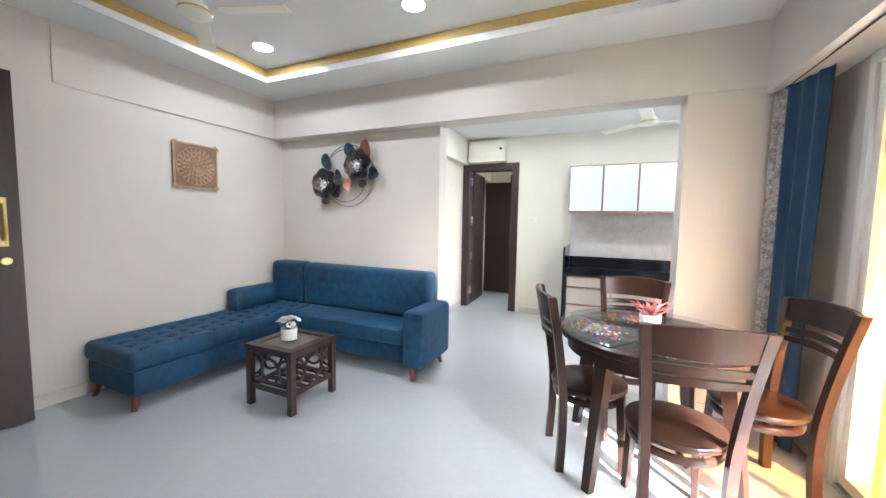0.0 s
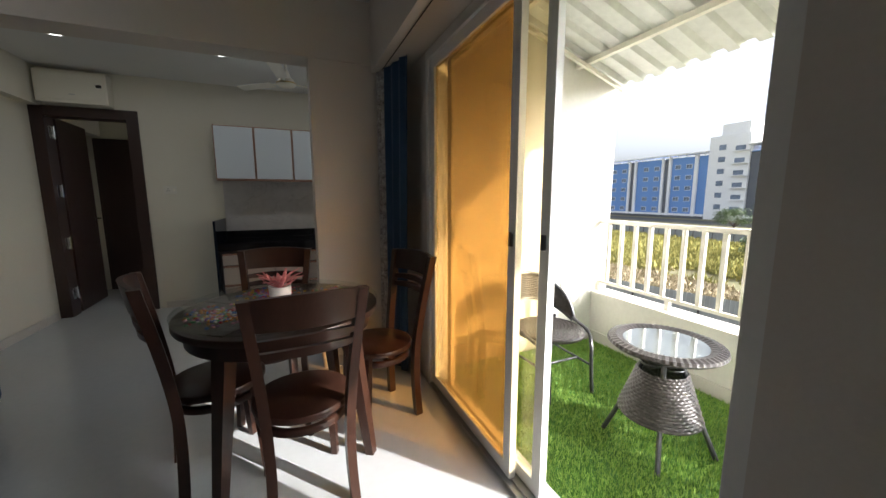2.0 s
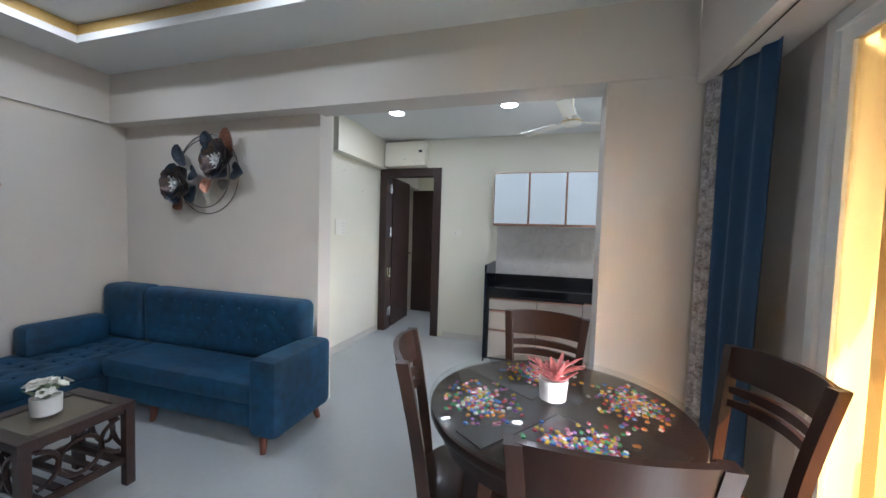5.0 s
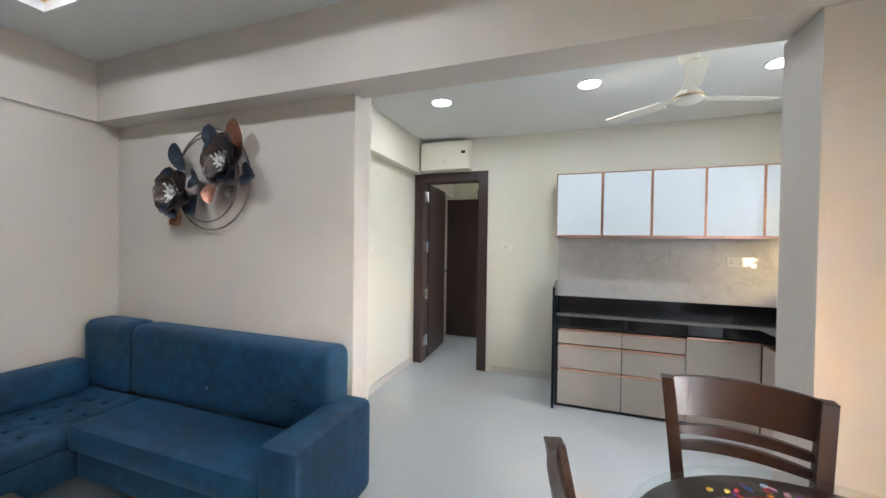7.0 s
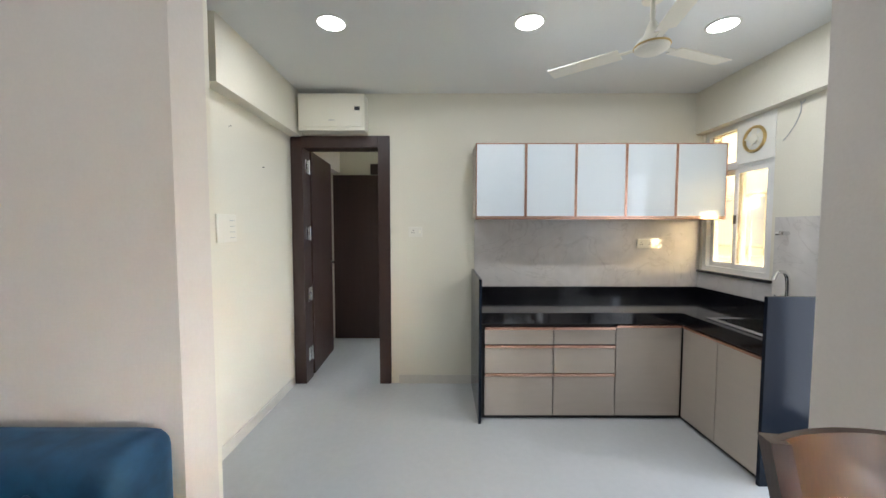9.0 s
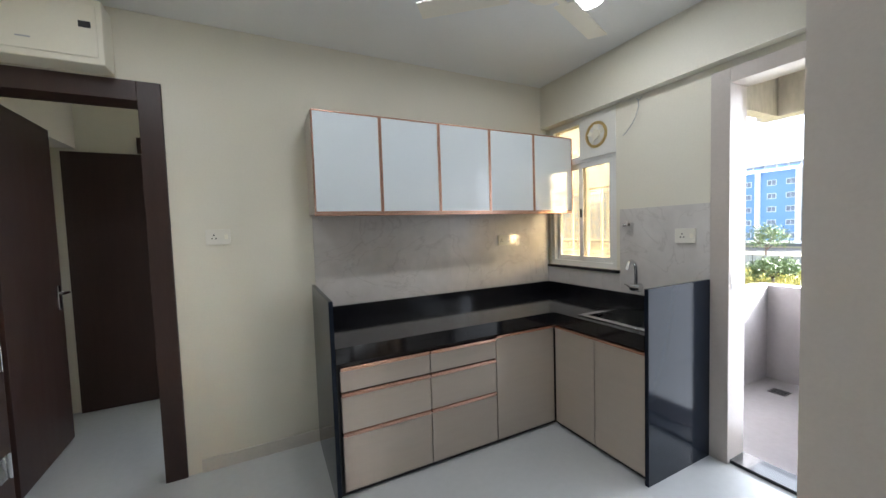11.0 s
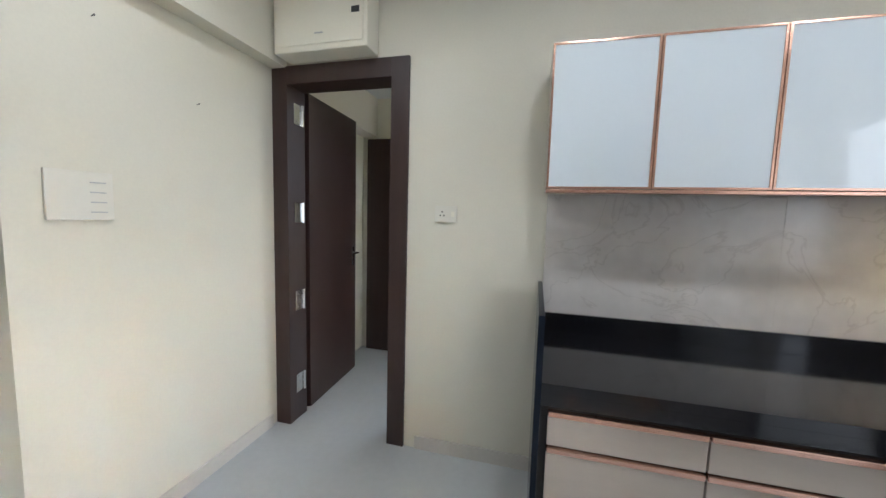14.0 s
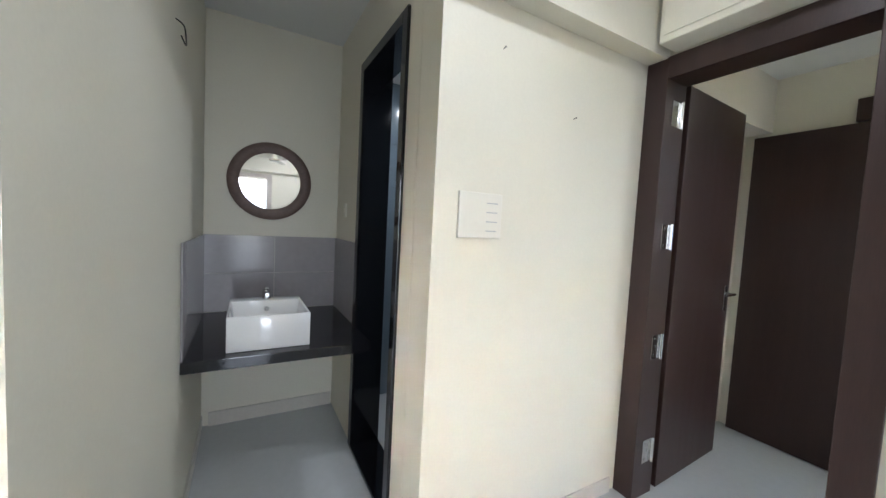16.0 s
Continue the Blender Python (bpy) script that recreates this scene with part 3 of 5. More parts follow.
M_DRY = bpy.data.materials.new("dry_grass")
M_DRY.use_nodes = True
nt = M_DRY.node_tree
geo, rp = nt.nodes.new("ShaderNodeNewGeometry"), nt.nodes.new("ShaderNodeValToRGB")
rp.color_ramp.elements[0].color, rp.color_ramp.elements[1].color = (0.24, 0.19, 0.10, 1), (0.40, 0.33, 0.20, 1)
nt.links.new(geo.outputs["Random Per Island"], rp.inputs["Fac"])
nt.links.new(rp.outputs["Color"], nt.nodes["Principled BSDF"].inputs["Base Color"])


def scrub(name, count, x0, x1, y0, y1, h0, h1, mat, label):
    verts, faces = [], []
    for i in range(count):
        x, y = rng.uniform(x0, x1), rng.uniform(y0, y1)
        if noise.noise(Vector((x * 0.12, y * 0.12, 3.1))) < -0.34:
            continue
        h = rng.uniform(h0, h1)
        for k in range(10):
            a, w = rng.uniform(0, 6.28), rng.uniform(0.03, 0.075)
            px, py, z = x + rng.gauss(0, 0.25), y + rng.gauss(0, 0.25), GZ + h * rng.uniform(0.2, 1.0)
            n0 = len(verts)
            verts += [(px - w * math.cos(a), py - w * math.sin(a), z - h * 0.3), (px + w * math.cos(a), py + w * math.sin(a), z - h * 0.25), (px + rng.gauss(0, 0.1), py + rng.gauss(0, 0.1), z + h * 0.25)]
            faces.append((n0, n0 + 1, n0 + 2))
    me = bpy.data.meshes.new(name)
    me.from_pydata(verts, [], faces)
    me.materials.append(mat)
    tagged(new(name, me), label, "vegetation", kind="stuff")


scrub("mustard_field", 26000, 27, 51, -14, 42, 0.3, 0.85, M_SCRUB, "yellow-green mustard and scrub plants in the field")
scrub("dry_grass", 13000, 18.5, 30, -10, 24, 0.2, 0.5, M_DRY, "dry brown grass near the fence")


def leafy(name, x, y, h, r, label, seed):
    rg = random.Random(seed)
    t = thing(name, label, "tree", pose(x, y, GZ))
    bm = bmesh.new()
    rod(bm, (0, 0, 0), (0.1, 0, h * 0.55), 0.16, 0.09, 8)
    for k in range(5):
        a = k * 1.3
        rod(bm, (0.08, 0, h * 0.4), (r * 0.6 * math.cos(a), r * 0.6 * math.sin(a), h * 0.75), 0.07, 0.03, 6)
    part("trunk", bm, M_WOODD, t)
    verts, faces = [], []
    for k in range(26):
        a, b = rg.uniform(0, 6.28), rg.uniform(-0.5, 1.4)
        cc = Vector((math.cos(a) * math.cos(b), math.sin(a) * math.cos(b), math.sin(b) * 0.6)) * r * rg.uniform(0.5, 0.95) + Vector((0, 0, h * 0.68))
        for q in range(110):
            p = cc + Vector((rg.gauss(0, 1), rg.gauss(0, 1), rg.gauss(0, 0.7))) * r * 0.17
            s, u, v = 0.13, Vector((rg.uniform(-1, 1), rg.uniform(-1, 1), rg.uniform(-1, 1))), Vector((rg.uniform(-1, 1), rg.uniform(-1, 1), rg.uniform(-1, 1)))
            n0 = len(verts)
            verts += [p + u * s, p + v * s, p - u * s]
            faces.append((n0, n0 + 1, n0 + 2))
    me = bpy.data.meshes.new("crown")
    me.from_pydata(verts, [], faces)
    me.materials.append(M_LEAF)
    new("crown", me).parent = t


M_LEAF = bpy.data.materials.new("tree_leaf")
M_LEAF.use_nodes = True
nt = M_LEAF.node_tree
geo, rp = nt.nodes.new("ShaderNodeNewGeometry"), nt.nodes.new("ShaderNodeValToRGB")
rp.color_ramp.elements[0].color, rp.color_ramp.elements[1].color = (0.035, 0.07, 0.02, 1), (0.10, 0.14, 0.045, 1)
nt.links.new(geo.outputs["Random Per Island"], rp.inputs["Fac"])
nt.links.new(rp.outputs["Color"], nt.nodes["Principled BSDF"].inputs["Base Color"])
leafy("roadside_tree", 60, 21, 5.2, 3.0, "small dusty green tree beyond the far fence", 5)
leafy("roadside_tree", 62, 27, 4.0, 2.4, "small dusty green tree beyond the far fence", 6)
leafy("roadside_tree", 95, 8.5, 3.2, 2.4, "small dusty green tree beside the office block", 7)
leafy("roadside_tree", 78, -2.5, 3.6, 2.6, "small dusty green tree beside the road", 9)
leafy("roadside_tree", 120, -14, 5.0, 4.2, "small dusty green tree beside the road", 10)
leafy("roadside_tree", 40, 12.6, 2.4, 1.8, "low green bush in the field", 8)

# distant tree line; its haze is put in as pale colour and glow
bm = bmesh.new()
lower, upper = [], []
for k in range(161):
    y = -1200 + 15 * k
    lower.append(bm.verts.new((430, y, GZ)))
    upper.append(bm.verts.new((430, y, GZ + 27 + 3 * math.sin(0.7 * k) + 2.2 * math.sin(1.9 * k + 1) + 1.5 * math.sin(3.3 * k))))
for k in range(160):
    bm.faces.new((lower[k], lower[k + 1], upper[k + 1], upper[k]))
far = part("backdrop", bm, material("painted_haze_glow", (0.36, 0.39, 0.36), 0.9, var=0.1, big=0.02, fine=0.2, bump=0, emit=((0.85, 0.92, 0.93), 0.16)))
tagged(far, "distant tree line, haze painted in as a pale glow", kind="structure")

# blue office block across the field
M_BLUE = material("blue_facade_paint", (0.15, 0.29, 0.60), 0.7, var=0.06, big=0.2, fine=3)
M_WHF = material("white_facade_paint", (0.78, 0.79, 0.80), 0.7, var=0.05, big=0.2, fine=3)
M_DKF = material("dark_grey_cladding", (0.10, 0.11, 0.13), 0.4, var=0.1, big=0.2, fine=3)
M_PANE = material("dark_window_pane", (0.16, 0.20, 0.27), 0.15, var=0.3, big=0.5, fine=2, bump=0.0)
off = thing("office_block", "five-storey blue office block with white vertical bands and roof frame", "building", pose(106, 0, GZ))
TOP = 18.4
simple("wall", [(0, 22, 11.4, 49, 0, TOP - 1.2), (0, 22, 57.8, 150, 0, TOP - 1.2)], M_BLUE, off)
tower = simple("tower", [(-0.8, 14, 48.2, 57.6, 0, 21.6)], M_WHF, off, "white stair tower")
for a, b, z in ((12.5, 15.6, 1.5), (45.2, 48.1, 0.8)):
    simple("side_panel", [(-0.3, -0.02, a, b, z, TOP - 1.5)], M_DKF, off, "dark grey cladding")
for a, b in ((11.4, 12.4), (15.7, 17.4), (23.0, 23.9), (24.9, 25.9), (31.0, 31.9), (32.9, 33.9), (40.3, 41.2), (60.4, 61.3), (68.0, 68.8), (70.2, 71.0), (79.6, 80.4), (81.8, 82.6), (91.6, 92.5), (93.8, 94.7), (103.5, 104.4)):
    simple("band", [(-0.6, -0.02, a, b, 0.6, TOP - 0.8)], M_WHF, off, "white vertical band")
for a, b in ((24.0, 24.8), (32.0, 32.8), (69.0, 70.0), (80.6, 81.6), (92.7, 93.6)):
    simple("recess_panel", [(-0.25, -0.02, a, b, 0.6, TOP - 1.4)], M_DKF, off, "dark recessed strip")
simple("plinth", [(-0.5, -0.02, 11.4, 48.1, 0, 0.7), (-0.5, -0.02, 57.8, 150, 0, 0.7)], M_DKF, off)
simple("ledge", [(-0.8, -0.52, 11.4, 48.1, 0.7, 1.3), (-0.8, -0.52, 57.8, 150, 0.7, 1.3)], M_WHF, off)
simple("roof", [(-2.4, 7.0, 9.6, 48.1, TOP + 0.1, TOP + 0.5), (-1.6, 1.2, 57.8, 150, TOP - 0.6, TOP - 0.2)], M_WHF, off, "flat white roof frame")
for i in range(18):
    y = 11.6 + i * 2.1
    simple("roof_post", [(-1.4, -1.2, y, y + 0.25, TOP - 1.2, TOP + 0.1)], M_WHF, off)
for i in range(12):
    y = 58.5 + i * 2.4
    simple("roof_post", [(-1.0, -0.8, y, y + 0.25, TOP - 1.2, TOP - 0.6)], M_WHF, off)
bm = bmesh.new()
box(bm, -0.12, -0.02, -0.85, 0.85, -0.65, 0.65)
wframe = part("window", bm, material("pale_blue_window_frame", (0.62, 0.68, 0.78), 0.6), off)
bm = bmesh.new()
box(bm, -0.16, -0.122, -0.72, -0.04, -0.52, 0.52)
box(bm, -0.16, -0.122, 0.04, 0.72, -0.52, 0.52)
pane = part("pane", bm, M_PANE, wframe)
cols = [(18.6, 21.3), (26.9, 29.5), (34.8, 38.2), (42.9,), (63.0, 66.2), (72.8, 76.4), (84.5, 88.4), (96.2, 100.0)]
first = True
for group in cols:
    for y in group:
        for f in range(5):
            z = 2.4 + 3.05 * f
            if first:
                wframe.location = (0, y, z)
                first = False
                continue
            w2, p2 = wframe.copy(), pane.copy()
            scene.collection.objects.link(w2), scene.collection.objects.link(p2)
            w2.location = (0, y, z)
            p2.parent = w2
for f in range(6):
    z = 3.0 + 3.05 * f
    simple("tower_window", [(-0.88, -0.802, 49.2, 51.4, z - 0.6, z + 0.5)], M_PANE, tower)
    simple("tower_window", [(-0.88, -0.802, 53.6, 55.2, z - 0.2, z + 1.1)], M_PANE, tower)
    simple("ledge", [(-1.5, -0.802, 48.4, 51.8, z - 0.95, z - 0.75)], M_WHF, tower, "white balcony slab")
simple("lift_room", [(0.5, 10, 49.2, 55.6, 21.6, 24.6)], M_WHF, off)

# ---- doors and windows ----
def door_frame(name, x0, x1, y0, y1, top, w, mat, label):
    d = tagged(new(name), label, kind="structure")
    simple("jamb", [(x0, x0 + w, y0, y1, 0, top)], mat, d, bevel=0.003)
    simple("jamb", [(x1 - w, x1, y0, y1, 0, top)], mat, d, bevel=0.003)
    simple("head", [(x0 + w, x1 - w, y0, y1, top - w, top)], mat, d, bevel=0.003)
    return d


door_frame("door_1", -0.883, 0.0, -0.018, 0.155, 2.248, 0.105, M_DOOR, "dark brown door frame of the bedroom lobby")
# the open leaf in the lobby
leaf = thing("door_leaf", "dark brown flush door standing open in the lobby", "door", pose(-0.775, 0.165, 0.01, 0, 0, 3))
simple("panel", [(-0.04, 0.0, 0.03, 0.74, 0, 2.15)], M_DOOR, leaf, bevel=0.002)
for z in (0.24, 0.80, 1.37, 1.98):
    bm = bmesh.new()
    box(bm, -0.0085, -0.003, -0.125, -0.05, z - 0.062, z + 0.062, 0.001)
    rod(bm, (0.002, -0.046, z - 0.066), (0.002, -0.046, z + 0.066), 0.008)
    for dz in (-0.042, 0.0, 0.042):
        rod(bm, (-0.004, -0.10 + 0.018 * (dz == 0), z + dz), (-0.001, -0.10 + 0.018 * (dz == 0), z + dz), 0.006, seg=10)
    part("hinge", bm, M_STEEL, leaf, "steel butt hinge")
bm = bmesh.new()
box(bm, 0.0, 0.008, 0.66, 0.70, 0.93, 1.09, 0.002)
rod(bm, (0.0, 0.68, 1.04), (0.05, 0.68, 1.04), 0.009)
rod(bm, (0.05, 0.69, 1.04), (0.05, 0.57, 1.04), 0.008)
part("handle", bm, M_STEEL, leaf, "steel lever handle", True)
far = thing("lobby_door", "closed dark brown flush door in the lobby", "door", pose(0, 1.395, 0))
simple("panel", [(-0.93, 0.02, -0.045, 0.0, 0.005, 2.11)], M_DOOR, far, bevel=0.002)
simple("transom", [(-0.45, 0.02, -0.05, 0.0, 2.12, 2.25)], M_DOOR, far)

# bathroom doorway in black granite
door_frame("door_2", -1.862, -1.178, -1.214, -1.035, 2.29, 0.055, M_GRANITE, "black granite frame of the bathroom doorway")
structure("sill_bathroom", [(-1.805, -1.235, -1.214, -1.04, 0.0, 0.02)], M_GRANITE, "black granite threshold")
bm = bmesh.new()
for i in range(7):
    for j in range(3):
        box(bm, -2.395, -2.389, -1.04 + 0.42 * j, -0.625 + 0.42 * j, 0.01 + 0.33 * i, 0.335 + 0.33 * i, 0.002)
    for j in range(4):
        box(bm, -2.38 + 0.33 * j, -2.055 + 0.33 * j, 0.189, 0.195, 0.01 + 0.33 * i, 0.335 + 0.33 * i, 0.002)
tagged(part("bathroom_tiles", bm, M_BTILE), "dark blue-grey glazed wall tiles", kind="structure")

# main entrance door, open against the wall
main = thing("entrance_door", "dark brown entrance door standing open beside the wall", "door", pose(-2.17, -4.40, 0.01, 0, 0, -8))
simple("panel", [(-0.045, 0.0, -0.92, 0.0, 0, 2.21)], M_DOOR, main, bevel=0.002)
bm = bmesh.new()
box(bm, 0.0, 0.008, -0.10, -0.055, 1.14, 1.44, 0.003)
tube(bm, smooth_path([(0.005, -0.075, 1.18), (0.045, -0.075, 1.22), (0.05, -0.075, 1.29), (0.045, -0.075, 1.36), (0.005, -0.075, 1.40)]), 0.010)
for k in range(5):
    ring(bm, pose(0.012, -0.075, 1.16 + 0.065 * k, 0, 90, 0), 0.012, 0.005, seg=14, sec=6)
part("pull_handle", bm, M_BRASS, main, "ornate brass pull handle", True)
bm = bmesh.new()
rod(bm, (0, -0.07, 1.05), (0.015, -0.07, 1.05), 0.026, 0.022, 20)
part("lock", bm, M_BRASS, main, "round brass lock", True)

# sliding balcony door
slide = tagged(new("door_3"), "white aluminium sliding door with amber glass, half open", kind="structure")
simple("frame_jamb", [(2.335, 2.46, -2.905, -2.862, 0.0, 2.205)], M_ALU, slide, bevel=0.002)
simple("frame_jamb", [(2.335, 2.46, -4.745, -4.70, 0.0, 2.205)], M_ALU, slide, bevel=0.002)
simple("frame_head", [(2.335, 2.46, -4.70, -2.905, 2.15, 2.205)], M_ALU, slide)
simple("track", [(2.335, 2.46, -4.70, -2.905, 0.001, 0.018), (2.365, 2.372, -4.70, -2.905, 0.018, 0.03), (2.415, 2.422, -4.70, -2.905, 0.018, 0.03)], M_GREYALU, slide, "grey aluminium floor track")


def sash(x, y0, y1, mat, lock):
    s = simple("sash", [(x - 0.016, x + 0.016, y0, y0 + 0.055, 0.03, 2.15), (x - 0.016, x + 0.016, y1 - 0.055, y1, 0.03, 2.15), (x - 0.016, x + 0.016, y0 + 0.055, y1 - 0.055, 0.03, 0.09), (x - 0.016, x + 0.016, y0 + 0.055, y1 - 0.055, 2.09, 2.15)], M_ALU, slide)
    p = simple("pane", [(x - 0.003, x + 0.003, y0 + 0.05, y1 - 0.05, 0.085, 2.095)], mat, s, "amber tinted glass")
    simple("lock", [(x - 0.026, x - 0.017, y0 + 0.018, y0 + 0.04, 1.10, 1.16)], M_BLACK, s, "black latch")


sash(2.368, -3.875, -2.91, M_AMBER, 1)
sash(2.418, -4.025, -3.06, M_AMBERP, 1)

# kitchen window
win = tagged(new("window_1"), "white aluminium kitchen window with two sliding sashes", kind="structure")
simple("window_frame", [(2.80, 2.87, -0.71, -0.67, 1.06, 2.25), (2.80, 2.87, -0.07, -0.03, 1.06, 2.25), (2.80, 2.87, -0.67, -0.07, 1.06, 1.10), (2.80, 2.87, -0.67, -0.07, 1.90, 1.95), (2.80, 2.87, -0.67, -0.07, 2.21, 2.25), (2.80, 2.87, -0.395, -0.365, 1.95, 2.21)], M_ALU, win)
for y0, y1, x in ((-0.672, -0.345, 2.822), (-0.395, -0.068, 2.85)):
    s = simple("sash", [(x - 0.012, x + 0.012, y0, y0 + 0.035, 1.10, 1.90), (x - 0.012, x + 0.012, y1 - 0.035, y1, 1.10, 1.90), (x - 0.012, x + 0.012, y0 + 0.035, y1 - 0.035, 1.10, 1.14), (x - 0.012, x + 0.012, y0 + 0.035, y1 - 0.035, 1.86, 1.90)], M_ALU, win)
    simple("pane", [(x - 0.003, x + 0.003, y0 + 0.03, y1 - 0.03, 1.135, 1.865)], M_DUSTY, s)
    simple("latch", [(x - 0.022, x - 0.013, y1 - 0.03 if y0 < -0.5 else y0 + 0.008, y1 - 0.012 if y0 < -0.5 else y0 + 0.026, 1.46, 1.53)], M_BLACK, s, "black latch")
simple("pane", [(2.83, 2.836, -0.365, -0.07, 1.95, 2.21)], M_DUSTY, win)
structure("sill_kitchen", [(2.765, 2.86, -0.74, -0.012, 1.036, 1.058)], M_GRANITE, "black granite window sill")
grill = thing("window_grille", "cream painted steel grille outside the kitchen window", "grille")
for y in (-0.70, -0.56, -0.50, -0.36, -0.22, -0.16, -0.04):
    simple("bar", [(3.05, 3.065, y - 0.007, y + 0.007, 0.95, 1.72)], M_RAIL, grill)
for z in (0.95, 1.12, 1.16, 1.70):
    simple("cross_bar", [(3.045, 3.049, -0.85, 0.1, z, z + 0.018)], M_RAIL, grill)
simple("bracket", [(2.94, 3.065, -0.86, -0.85, 0.95, 0.97), (2.94, 3.065, 0.1, 0.11, 0.95, 0.97)], M_RAIL, grill)
ex = thing("exhaust_fan", "round exhaust fan set in a white panel of the window", "fan", pose(2.80, -0.545, 2.085))
simple("panel", [(-0.014, 0.0, -0.165, 0.165, -0.165, 0.165)], M_WHITE, ex, bevel=0.002)
bm = bmesh.new()
ring(bm, pose(-0.02, 0, 0, 0, 90, 0), 0.088, 0.011, seg=36)
part("rim", bm, M_BRASS, ex, "yellowed round rim", True)
bm = bmesh.new()
rod(bm, (-0.03, 0, 0), (-0.012, 0, 0), 0.035, seg=20)
for k in range(5):
    obox(bm, (0.003, 0.04, 0.05), pose(-0.018, 0, 0, 72 * k, 0, 0) @ pose(0, 0, 0.055, 0, 0, 25))
part("blades", bm, M_CREAM, ex, "cream blades")

# door to the utility balcony
udoor = tagged(new("door_4"), "beige painted frame of the utility balcony door", kind="structure")
simple("jamb", [(2.775, 2.95, -1.43, -1.335, 0, 2.22)], M_FRAMEB, udoor, bevel=0.003)
simple("jamb", [(2.775, 2.95, -2.13, -2.06, 0, 2.22)], M_FRAMEB, udoor, bevel=0.003)
simple("head", [(2.775, 2.95, -2.06, -1.43, 2.14, 2.22)], M_FRAMEB, udoor, bevel=0.003)
simple("threshold", [(2.80, 2.95, -2.06, -1.43, 0.001, 0.02)], M_GRANITE, udoor, "black granite threshold")
simple("strike_plate", [(2.80, 2.84, -1.434, -1.431, 1.00, 1.10)], M_STEEL, udoor)
ul = thing("utility_door_leaf", "brown and white balcony door standing open against the pier", "door", pose(2.76, -2.105, 0.02, 0, 0, -9))
simple("panel", [(-0.64, 0.0, -0.02, 0.015, 0, 2.11)], M_ALU, ul, bevel=0.002)
simple("edge", [(-0.645, -0.6405, -0.02, 0.015, 0, 2.11)], M_DOOR, ul, "dark brown door edge")
bm = bmesh.new()
box(bm, -0.60, -0.55, 0.0155, 0.023, 0.88, 1.06, 0.002)
rod(bm, (-0.58, 0.02, 0.98), (-0.58, 0.075, 0.98), 0.011)
box(bm, -0.59, -0.46, 0.066, 0.082, 0.965, 0.995, 0.003)
part("handle", bm, M_STEEL, ul, "steel lever handle")

# ---- kitchen ----
CT = 0.81
base = thing("base_cabinet", "taupe laminate kitchen base cabinets with rose gold strips", "cabinet")
simple("carcass", [(0.757, 2.26, -0.61, -0.005, 0.0, 0.745), (2.262, 2.785, -1.312, -0.005, 0.0, 0.62)], M_CARC, base, "black carcass")
for x0, x1 in ((0.785, 1.290), (1.297, 1.750)):
    for z0, z1 in ((0.568, 0.675), (0.350, 0.538), (0.03, 0.325)):
        d = simple("drawer_front", [(x0, x1, -0.632, -0.613, z0, z1)], M_LAM, base, bevel=0.0015)
        simple("handle_strip", [(x0, x1, -0.638, -0.612, z1 + 0.002, z1 + 0.022)], M_GOLD, d, "rose gold handle strip", 0.003)
d = simple("door", [(1.757, 2.236, -0.632, -0.613, 0.03, 0.69)], M_LAM, base, bevel=0.0015)
simple("handle_strip", [(1.757, 2.236, -0.638, -0.612, 0.693, 0.711)], M_GOLD, d, "rose gold handle strip", 0.003)
for y0, y1 in ((-0.968, -0.645), (-1.308, -0.974)):
    d = simple("door", [(2.240, 2.259, y0, y1, 0.03, 0.69)], M_LAM, base, bevel=0.0015)
    simple("handle_strip", [(2.233, 2.26, y0, y1, 0.693, 0.711)], M_GOLD, d, "rose gold handle strip", 0.003)
simple("plinth", [(0.757, 2.24, -0.60, -0.58, 0.0, 0.028)], M_CARC, base)

SX0, SX1, SY0, SY1 = 2.30, 2.70, -1.27, -0.85
top = thing("worktop", "polished black granite worktop with an upstand", "worktop")
simple("slab", [(0.757, 2.785, -0.66, -0.004, CT - 0.035, CT)], M_GRANITE, top)
simple("sink_slab", [(2.215, SX0, -1.312, -0.66, CT - 0.035, CT), (SX1, 2.785, -1.312, -0.66, CT - 0.035, CT), (SX0, SX1, -1.312, SY0, CT - 0.035, CT), (SX0, SX1, SY1, -0.66, CT - 0.035, CT)], M_GRANITE, top)
simple("fascia", [(0.757, 2.235, -0.659, -0.641, CT - 0.082, CT - 0.036), (2.216, 2.234, -1.312, -0.661, CT - 0.082, CT - 0.036)], M_GRANITE, top)
simple("upstand", [(0.757, 2.767, -0.022, -0.003, CT + 0.001, 0.90), (2.768, 2.787, -1.312, -0.003, CT + 0.001, 0.90)], M_GRANITE, top)
sp1 = thing("end_panel", "dark granite end panel beside the drawers", "panel")
simple("panel", [(0.733, 0.755, -0.70, -0.004, 0.0, 1.06)], M_GRANITEB, sp1, bevel=0.003)
sp2 = thing("end_panel", "blue-black granite end panel beside the sink", "panel")
simple("panel", [(2.215, 2.786, -1.336, -1.314, 0.0, 1.055)], M_GRANITEB, sp2, bevel=0.003)

